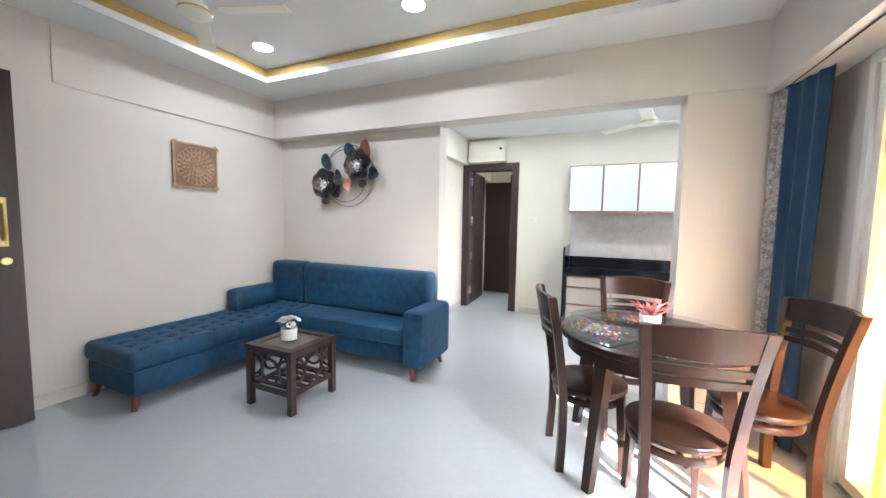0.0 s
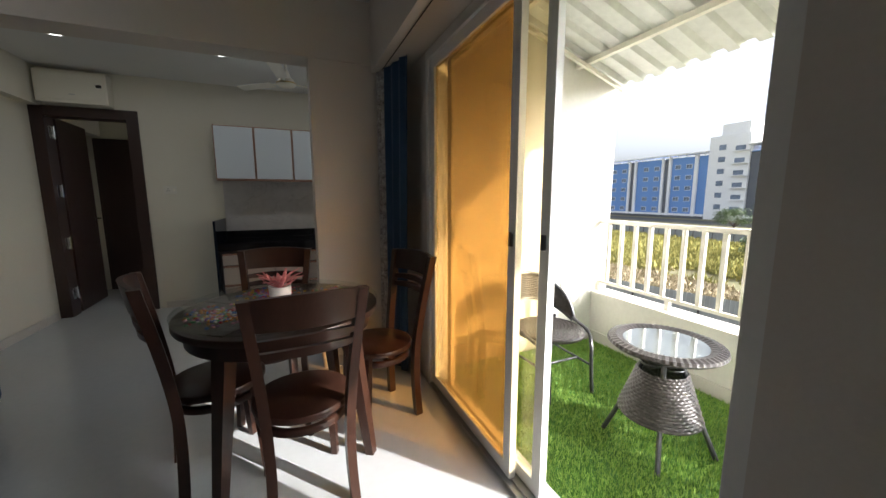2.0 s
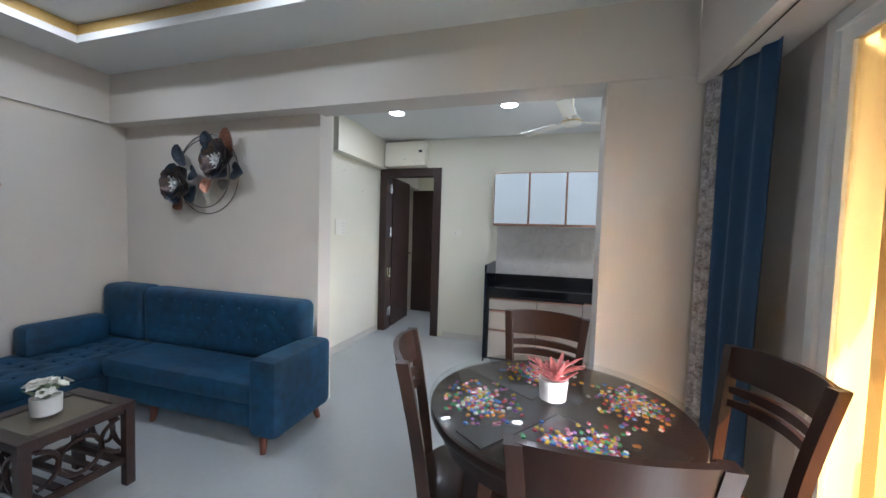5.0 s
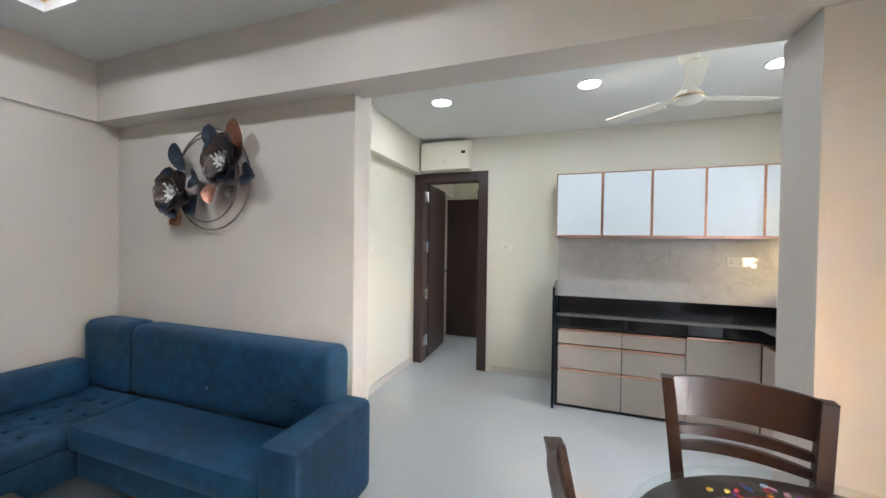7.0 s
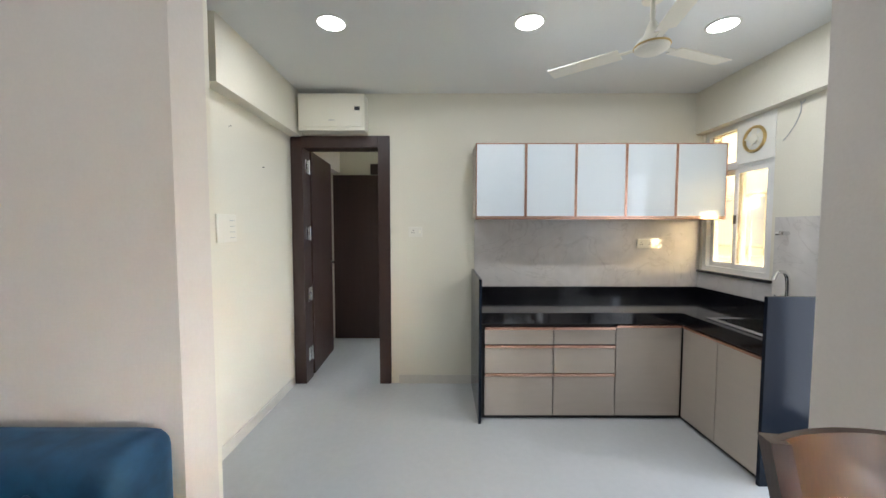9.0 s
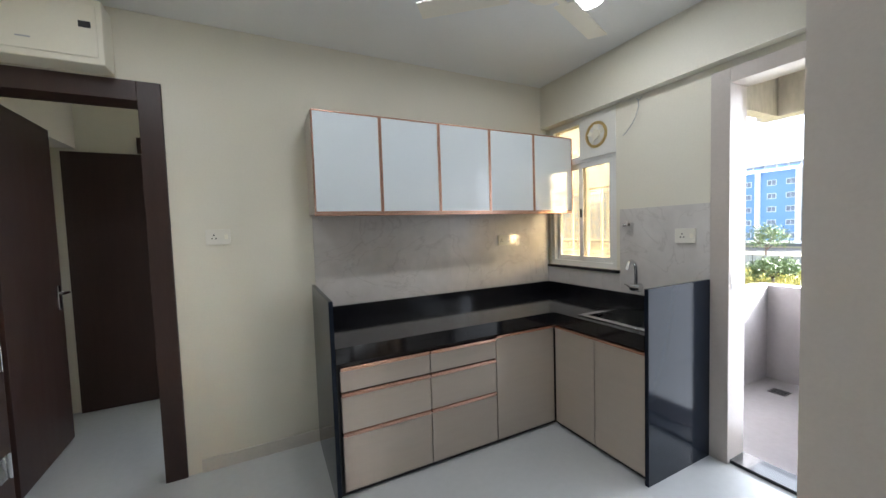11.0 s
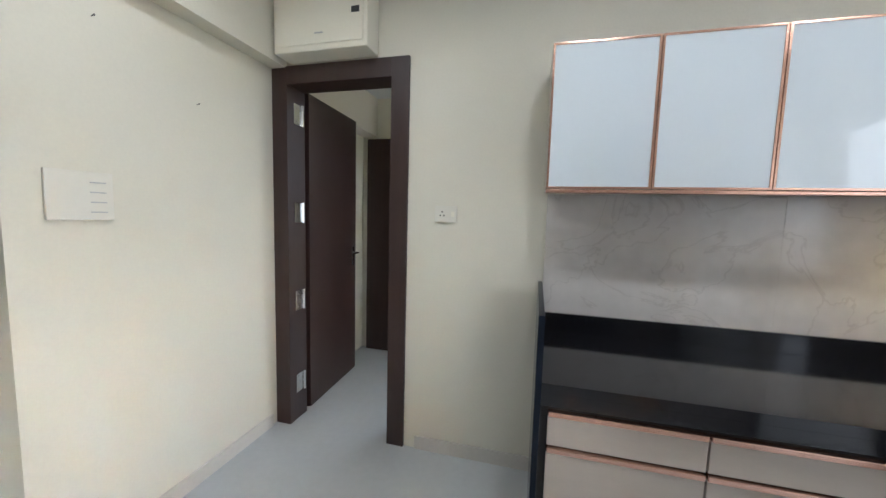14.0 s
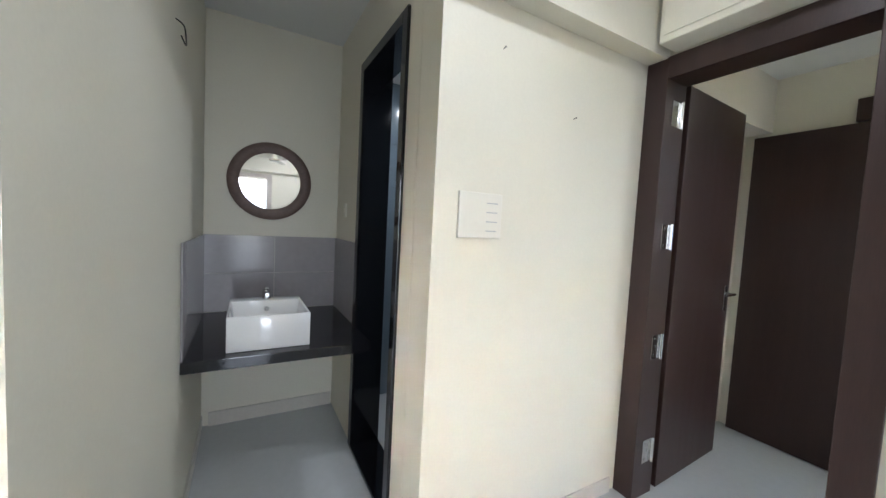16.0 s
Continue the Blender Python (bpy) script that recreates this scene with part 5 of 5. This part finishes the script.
for rr in (0.172, 0.128, 0.088, 0.05):
    bm = bmesh.new()
    ring(bm, pose(0, 0, 0.017), rr, 0.006, seg=48, sec=6)
    part("ring", bm, M_CARV, art, smooth=True)
for rr, cnt, ln in ((0.134, 24, 0.034), (0.094, 18, 0.03), (0.056, 14, 0.028), (0.008, 10, 0.038)):
    bm = bmesh.new()
    for k in range(cnt):
        petal(bm, pose(0, 0, 0.017, 0, 0, 360 * k / cnt) @ pose(0, rr, 0), ln, 0.6 * (rr + ln) * 6.28 / cnt, 0.1, 5)
    part("petal_ring", bm, M_CARV, art)
for sx in (-1, 1):
    for sy in (-1, 1):
        bm = bmesh.new()
        for k in range(5):
            petal(bm, pose(sx * 0.172, sy * 0.176, 0.017, 0, 0, math.degrees(math.atan2(sx, -sy)) + 180 - 40 + 20 * k + (0 if sx * sy else 0)), 0.045, 0.014, 0.1, 4)
        part("corner_carving", bm, M_CARV, art)

# metal flower wreath
wr = thing("metal_flower_wreath", "metal wall wreath with two blue-grey flowers and copper leaves", "wall art", pose(-1.34, -2.203, 1.80, 90, 0, 0))
for cx, cz, dep, rad in ((-0.03, 0.025, 0.018, 0.33), (-0.06, 0.027, 0.03, 0.28)):
    bm = bmesh.new()
    ring(bm, pose(cx, cz, dep), rad, 0.005, seg=64, sec=6)
    part("hoop", bm, M_PETALG, wr, "thin metal hoop", True)
for fx, fz, turn in ((-0.29, -0.06, 10), (0.15, 0.125, 40)):
    for layer, (cnt, ln, wd, tilt, z) in enumerate(((6, 0.172, 0.19, 12, 0.04), (5, 0.12, 0.145, 34, 0.055))):
        for k in range(cnt):
            bm = bmesh.new()
            petal(bm, pose(fx, fz, z + 0.003 * (k % 2), 0, 0, 360 * k / cnt + 34 * layer + turn) @ pose(0, 0.008, 0, tilt, 0, 0), ln, wd, 0.12)
            part("petal", bm, M_PETALM if (k + layer) % 3 else M_PETALB, wr, smooth=True)
    bm = bmesh.new()
    for k in range(9):
        petal(bm, pose(fx, fz, 0.07, 0, 0, 40 * k) @ pose(0, 0.014, 0, 62, 0, 0), 0.058, 0.024, -0.25, 5)
    bmesh.ops.create_icosphere(bm, subdivisions=2, radius=0.02, matrix=pose(fx, fz, 0.095))
    part("flower_centre", bm, M_WHITEW, wr, "whitewashed ribbed flower centre", True)
    for k in range(3):
        a = radians(turn + 120 * k)
        p = Vector((fx + 0.07 * math.cos(a), fz + 0.07 * math.sin(a), 0.115))
        bm = bmesh.new()
        rod(bm, (fx + 0.01 * math.cos(a), fz + 0.01 * math.sin(a), 0.07), p, 0.0025, seg=6)
        bmesh.ops.create_icosphere(bm, subdivisions=1, radius=0.011, matrix=Matrix.Translation(p))
        part("stamen", bm, M_WHITEW, wr, "whitewashed stamen", True)
for x, z, ang, ln, wd, mt in ((0.23, 0.19, -4, 0.22, 0.12, M_PETALC), (0.06, 0.21, 20, 0.19, 0.12, M_PETALB), (-0.27, 0.10, 6, 0.20, 0.12, M_PETALB), (0.25, 0.05, -103, 0.18, 0.13, M_PETALB), (0.01, 0.0, 185, 0.16, 0.12, M_PETALC),
                              (-0.32, -0.18, 212, 0.13, 0.12, M_PETALC), (-0.16, -0.07, 194, 0.17, 0.13, M_PETALB), (-0.20, 0.05, 250, 0.15, 0.12, M_PETALB), (0.20, -0.03, 160, 0.10, 0.10, M_PETALG)):
    bm = bmesh.new()
    petal(bm, pose(x, z, 0.03, 0, 0, ang) @ pose(0, 0, 0, 10, 0, 0), ln * 0.88, wd * 1.1, 0.12)
    part("leaf", bm, mt, wr, smooth=True)

# blue curtain with a printed edge
M_PRINT = material("grey_brown_printed_fabric", (0.62, 0.59, 0.58), 0.75, var=0.5, big=26, fine=80, bump=0.15, dark=(0.16, 0.13, 0.12))


def curtain(name, a, b, folds, depth, mat, parent, label=""):
    """A hanging from (x, y) a to b, gathered towards a at the floor."""
    a, b = Vector(a), Vector(b)
    way = (b - a).normalized()
    side = Vector((way.y, -way.x))
    bm = bmesh.new()
    n, rows = folds * 12, []
    for k in range(17):
        h = k / 16
        row = []
        for i in range(n + 1):
            t = i / n
            wide = 0.80 + 0.20 * h ** 1.4
            p = a + (b - a) * t * wide
            wave = math.sin(2 * math.pi * folds * t + 0.5 * math.sin(3.0 * h + 4.0 * t)) * (0.8 + 0.2 * math.sin(k * 0.55 + i * 0.2))
            p = p + side * depth * wave * (1.15 - 0.4 * h)
            row.append((p.x, p.y, 0.03 + 2.175 * h))
        rows.append(row)
    front = [[bm.verts.new(p) for p in r] for r in rows]
    rear = [[bm.verts.new((p[0] + 0.004, p[1], p[2])) for p in r] for r in rows]
    for k in range(16):
        for i in range(n):
            bm.faces.new((front[k][i], front[k][i + 1], front[k + 1][i + 1], front[k + 1][i]))
            bm.faces.new((rear[k + 1][i], rear[k + 1][i + 1], rear[k][i + 1], rear[k][i]))
    return part(name, bm, mat, parent, label, True)


cur = thing("curtain", "deep blue floor-length curtain with a printed border, drawn aside", "curtain")
curtain("blue_panel", (2.165, -2.47), (2.235, -2.80), 3, 0.014, M_CURT, cur)
curtain("printed_edge", (2.135, -2.375), (2.165, -2.48), 2, 0.016, M_PRINT, cur, "grey and brown printed border")
bm = bmesh.new()
rod(bm, (2.16, -4.7, 2.206), (2.16, -2.36, 2.206), 0.0035)
part("track", bm, M_BLACK, cur, "dark curtain track")

# ---- dining set ----
tb = thing("dining_table", "round dark wooden dining table with a glass top", "table", pose(1.44, -3.135, 0, 0, 0, 8) @ Matrix.Diagonal((1.03, 1.03, 1.027, 1)))
bm = bmesh.new()
disc(bm, (0, 0, 0.718), 0.462, 0.034, 72, 0.008)
part("tabletop", bm, M_WOOD, tb, smooth=True)
bm = bmesh.new()
disc(bm, (0, 0, 0.754), 0.465, 0.009, 72, 0.003)
part("glass_top", bm, M_SMOKE, tb, "clear glass sheet", True)
bm = bmesh.new()
rows = [[bm.verts.new((r * math.cos(2 * math.pi * i / 60), r * math.sin(2 * math.pi * i / 60), z)) for i in range(60)] for r, z in ((0.40, 0.63), (0.42, 0.63), (0.42, 0.70), (0.40, 0.70))]
for k in range(4):
    for i in range(60):
        bm.faces.new((rows[k][i], rows[k][(i + 1) % 60], rows[(k + 1) % 4][(i + 1) % 60], rows[(k + 1) % 4][i]))
bmesh.ops.recalc_face_normals(bm, faces=bm.faces)
part("apron", bm, M_WOOD, tb, smooth=True)
for k in range(4):
    a = radians(45 + 90 * k)
    c, s = math.cos(a), math.sin(a)
    bm = bmesh.new()
    rod(bm, (0.36 * c, 0.36 * s, 0.70), (0.455 * c, 0.455 * s, 0.0), 0.048, 0.03, square=True)
    part("leg", bm, M_WOOD, tb)

for k in range(4):
    a = radians(45 + 90 * k)
    bm = bmesh.new()
    obox(bm, (0.36, 0.115, 0.004), pose(0, 0, 0.7372, 0, 0, 45 + 90 * k) @ pose(0.245, 0, 0), 0.001)
    part("inlay", bm, M_WOODD, tb, "raised wooden panel under the glass")

peb_mats = [material("pebble_" + n, c, 0.15, var=0.15, big=40, bump=0) for n, c in (("red", (0.6, 0.06, 0.08)), ("yellow", (0.75, 0.5, 0.06)), ("blue", (0.10, 0.25, 0.7)), ("green", (0.12, 0.42, 0.18)), ("pink", (0.75, 0.30, 0.42)), ("white", (0.8, 0.8, 0.78)), ("orange", (0.75, 0.28, 0.05)), ("violet", (0.32, 0.12, 0.42)))]
rg = random.Random(9)
bm = bmesh.new()
for k in range(4):
    a0 = radians(90 * k + 8)
    for i in range(230):
        u, v = rg.gauss(0, 0.055), rg.gauss(0, 0.075)
        rad, tan = 0.275 + max(-0.13, min(0.13, u)), max(-0.17, min(0.17, v))
        x, y = rad * math.cos(a0) - tan * math.sin(a0), rad * math.sin(a0) + tan * math.cos(a0)
        if x * x + y * y > 0.17:
            continue
        r = bmesh.ops.create_icosphere(bm, subdivisions=1, radius=1.0, matrix=pose(x, y, 0.742, 0, 0, rg.uniform(0, 180)) @ Matrix.Diagonal((rg.uniform(0.0075, 0.0120), rg.uniform(0.0065, 0.0095), 0.0055, 1)))
        mi = rg.randrange(8)
        for f in {f for v_ in r["verts"] for f in v_.link_faces}:
            f.material_index = mi
pb = part("glass_pebbles", bm, None, None, smooth=True, mats=peb_mats)
pb.matrix_world = tb.matrix_world
tagged(pb, "heaps of small coloured pebbles under the table glass", "pebbles", kind="stuff")

pot2 = thing("potted_plant", "pink-red spiky succulent in white pot on dining table", "plant", pose(1.43, -3.155, 0.781))
bm = bmesh.new()
lathe(bm, [(0.040, 0.0), (0.048, 0.004), (0.054, 0.082), (0.048, 0.082), (0.046, 0.07)], seg=32)
part("pot", bm, M_POT, pot2, smooth=True)
M_RED = material("pink_red_leaf", (0.74, 0.30, 0.29), 0.5, var=0.3, big=25, fine=60, dark=(0.50, 0.10, 0.11))
for k in range(28):
    bm = bmesh.new()
    el = rg.uniform(8, 74)
    petal(bm, pose(0, 0, 0.072, 0, 0, k * 137.5) @ pose(0, 0.004, 0, el, 0, 0), rg.uniform(0.085, 0.13), 0.019, -0.45 if el > 40 else 0.35, 6)
    part("leaf", bm, M_RED, pot2, smooth=True)

ch = thing("dining_chair", "dark polished wooden dining chair, round seat, slatted back", "chair", pose(1.51, -3.53, 0, 0, 0, 7), "chairs round the dining table")
bm = bmesh.new()
disc(bm, (0, 0.015, 0.445), 0.205, 0.034, 44, 0.010)
part("seat", bm, M_WOOD, ch, smooth=True)
bm = bmesh.new()
ring(bm, pose(0, 0.012, 0.385), 0.175, 0.016, seg=44, sec=8, flat=1.3)
part("seat_ring", bm, M_WOOD, ch, "bent wood ring under the seat", True)
for sx in (-1, 1):
    bm = bmesh.new()
    pts = smooth_path([(sx * 0.165, -0.165, 0.0), (sx * 0.155, -0.155, 0.22), (sx * 0.160, -0.16, 0.44), (sx * 0.178, -0.195, 0.70), (sx * 0.205, -0.245, 0.965)], 5)
    rows = []
    for i, p in enumerate(pts):
        w, d = 0.019, 0.021
        rows.append([bm.verts.new(p + Vector(o)) for o in ((-w, -d, 0), (w, -d, 0), (w, d, 0), (-w, d, 0))])
    for a, b in zip(rows, rows[1:]):
        for j in range(4):
            bm.faces.new((a[j], a[(j + 1) % 4], b[(j + 1) % 4], b[j]))
    bm.faces.new(rows[0][::-1])
    bm.faces.new(rows[-1])
    part("back_post", bm, M_WOOD, ch)
    bm = bmesh.new()
    rod(bm, (sx * 0.14, 0.145, 0.43), (sx * 0.155, 0.168, 0.0), 0.028, 0.021, square=True)
    part("front_leg", bm, M_WOOD, ch)


def curved_slat(bm, z0, z1, half, y_at, bow, thick):
    rows = []
    n = 14
    for i in range(n + 1):
        t = 2 * i / n - 1
        row = []
        for z in (z0, z1):
            y = y_at(z) - bow * (1 - t * t)
            lift = 0.012 * (1 - t * t) if z == z1 else 0.0
            row += [(t * half(z), y - thick / 2, z + lift), (t * half(z), y + thick / 2, z + lift)]
        rows.append([bm.verts.new(p) for p in row])
    for a, b in zip(rows, rows[1:]):
        for i, j in ((0, 1), (1, 3), (3, 2), (2, 0)):
            bm.faces.new((a[i], b[i], b[j], a[j]))
    for r in (rows[0], rows[-1]):
        bm.faces.new((r[0], r[1], r[3], r[2]))
    bmesh.ops.recalc_face_normals(bm, faces=bm.faces)


for nm, z0, z1 in (("crest_rail", 0.845, 0.965), ("back_slat", 0.785, 0.808), ("back_slat", 0.735, 0.758)):
    bm = bmesh.new()
    curved_slat(bm, z0, z1, lambda z: 0.178 + 0.10 * (z - 0.70), lambda z: -0.195 - 0.185 * (z - 0.70), 0.045, 0.02)
    part(nm, bm, M_WOOD, ch, smooth=True)
bm = bmesh.new()
rod(bm, (0, -0.15, 0.36), (0, 0.15, 0.36), 0.013)
rod(bm, (-0.15, 0.0, 0.36), (0.15, 0.0, 0.36), 0.013)
part("stretcher", bm, M_WOOD, ch)
for m in (pose(1.12, -3.20, 0, 0, 0, -73.3), pose(1.95, -3.07, 0, 0, 0, 104.5), pose(1.35, -2.765, 0, 0, 0, 170)):
    copy_thing(ch, m)

# ---- balcony furniture ----
FL = -0.048


def weave(bm, ring_at, n_u, n_v, amp, closed=True):
    """A woven band: ring_at(u, v) gives the place and the outward way; strands go over and under."""
    rows = []
    count = n_u if closed else n_u + 1
    for j in range(2 * n_v + 1):
        row = []
        for i in range(count):
            p, w = ring_at(i / n_u, j / (2 * n_v))
            over = math.sin(2 * math.pi * i / 6 + math.pi * (j // 2))
            row.append(bm.verts.new(p + w * (amp * (0.9 + over) if j % 2 else -amp * 0.6)))
        rows.append(row)
    for a, b in zip(rows, rows[1:]):
        for i in range(count if closed else count - 1):
            bm.faces.new((a[i], a[(i + 1) % count], b[(i + 1) % count], b[i]))


wt = thing("wicker_table", "round grey-brown wicker table with a glass inset on metal legs", "table", pose(3.295, -3.90, FL))
TH = 0.60
bm = bmesh.new()
rows = []
for rr, z in ((0.19, TH - 0.012), (0.235, TH + 0.004), (0.272, TH - 0.004), (0.278, TH - 0.02), (0.262, TH - 0.034), (0.19, TH - 0.026)):
    rows.append([bm.verts.new(((rr + 0.0014 * math.cos(math.pi * i)) * math.cos(2 * math.pi * i / 110), (rr + 0.0014 * math.cos(math.pi * i)) * math.sin(2 * math.pi * i / 110), z + 0.0014 * math.cos(math.pi * i))) for i in range(110)])
for k in range(6):
    for i in range(110):
        bm.faces.new((rows[k][i], rows[k][(i + 1) % 110], rows[(k + 1) % 6][(i + 1) % 110], rows[(k + 1) % 6][i]))
part("rim", bm, M_WICK, wt, "woven wicker rim")
bm = bmesh.new()
disc(bm, (0, 0, TH - 0.012), 0.20, 0.008, 48)
M_TGLASS = material("pale_table_glass", (0.16, 0.18, 0.18), 0.03, var=0.02, bump=0, coat=0.6)
part("glass", bm, M_TGLASS, wt, "pale glass inset")
bm = bmesh.new()
weave(bm, lambda u, v: (Vector(((0.205 - 0.085 * v) * math.cos(2 * math.pi * u), (0.205 - 0.085 * v) * math.sin(2 * math.pi * u), 0.19 + 0.25 * v)), Vector((math.cos(2 * math.pi * u), math.sin(2 * math.pi * u), 0.3))), 180, 17, 0.0024)
part("skirt", bm, M_WICK, wt, "woven conical skirt", True)
bm = bmesh.new()
ring(bm, pose(0, 0, 0.505), 0.115, 0.007, seg=40)
for k in range(3):
    a = radians(120 * k + 30)
    ring(bm, pose(0.05 * math.cos(a), 0.05 * math.sin(a), 0.47), 0.055, 0.005, seg=24, sec=6)
part("collar", bm, M_TUBE, wt, smooth=True)
for k in range(4):
    a = radians(90 * k + 38)
    bm = bmesh.new()
    tube(bm, smooth_path([(0.09 * math.cos(a), 0.09 * math.sin(a), TH - 0.03), (0.10 * math.cos(a), 0.10 * math.sin(a), 0.44), (0.165 * math.cos(a), 0.165 * math.sin(a), 0.25), (0.27 * math.cos(a), 0.27 * math.sin(a), 0.0)]), 0.013)
    part("leg", bm, M_TUBE, wt, smooth=True)

wc = thing("wicker_chair", "grey-brown woven wicker armchair on dark metal legs", "chair", pose(3.18, -3.12, FL, 0, 0, 180), "balcony chairs")
bm = bmesh.new()
weave(bm, lambda u, v: (Vector(((0.01 + 0.23 * v) * math.cos(2 * math.pi * u), (0.01 + 0.235 * v) * math.sin(2 * math.pi * u), 0.405 + 0.015 * v * v)), Vector((0, 0, 1))), 120, 14, 0.0022)
rows = [[bm.verts.new((r * math.cos(2 * math.pi * i / 60), r * 1.02 * math.sin(2 * math.pi * i / 60), z)) for i in range(60)] for r, z in ((0.238, 0.42), (0.248, 0.41), (0.24, 0.394), (0.02, 0.388))]
for a, b in zip(rows, rows[1:]):
    for i in range(60):
        bm.faces.new((a[i], a[(i + 1) % 60], b[(i + 1) % 60], b[i]))
part("seat", bm, M_WICK, wc, "round woven seat", True)


def back_at(u, v):
    a = radians(180 + 8 + 164 * u)
    high = 0.42 + 0.34 * math.sin(math.pi * u) ** 0.55
    lo = 0.42 + 0.14 * math.sin(math.pi * u)
    r = 0.262 + 0.02 * v
    return Vector((r * math.cos(a), r * math.sin(a) * 1.1 - 0.01, lo + (high - lo) * v)), Vector((math.cos(a), math.sin(a), 0))


bm = bmesh.new()
weave(bm, back_at, 132, 14, 0.0026, False)
part("backrest", bm, M_WICK, wc, "woven barrel back", True)
bm = bmesh.new()
tube(bm, [back_at(i / 40, 1.0)[0] for i in range(41)], 0.013)
tube(bm, [back_at(i / 40, 0.0)[0] for i in range(41)], 0.010)
part("back_frame", bm, M_TUBE, wc, smooth=True)
for sx in (-1, 1):
    bm = bmesh.new()
    tube(bm, smooth_path([(sx * 0.262, -0.05, 0.44), (sx * 0.24, 0.13, 0.40), (sx * 0.19, 0.215, 0.34), (sx * 0.18, 0.235, 0.2), (sx * 0.185, 0.25, 0.0)]), 0.013)
    part("front_leg", bm, M_TUBE, wc, smooth=True)
    bm = bmesh.new()
    tube(bm, smooth_path([(sx * 0.20, -0.18, 0.44), (sx * 0.19, -0.18, 0.25), (sx * 0.20, -0.23, 0.0)]), 0.013)
    part("rear_leg", bm, M_TUBE, wc, smooth=True)
bm = bmesh.new()
for sx in (-1, 1):
    rod(bm, (sx * 0.18, 0.235, 0.2), (sx * 0.19, -0.19, 0.2), 0.009)
rod(bm, (-0.18, 0.1, 0.2), (0.18, 0.1, 0.2), 0.009)
ring(bm, pose(0, 0, 0.398), 0.235, 0.011, seg=40)
part("under_frame", bm, M_TUBE, wc, smooth=True)
copy_thing(wc, pose(3.43, -4.60, FL, 0, 0, -8))

mat_ = thing("door_mat", "dark brown door mat on the floor", "mat", pose(-1.62, -5.10, 0.001, 0, 0, -20))
simple("mat", [(-0.38, 0.38, -0.25, 0.25, 0, 0.012)], material("brown_coir", (0.06, 0.035, 0.025), 0.95, var=0.3, fine=140, bump=0.4), mat_, bevel=0.003)
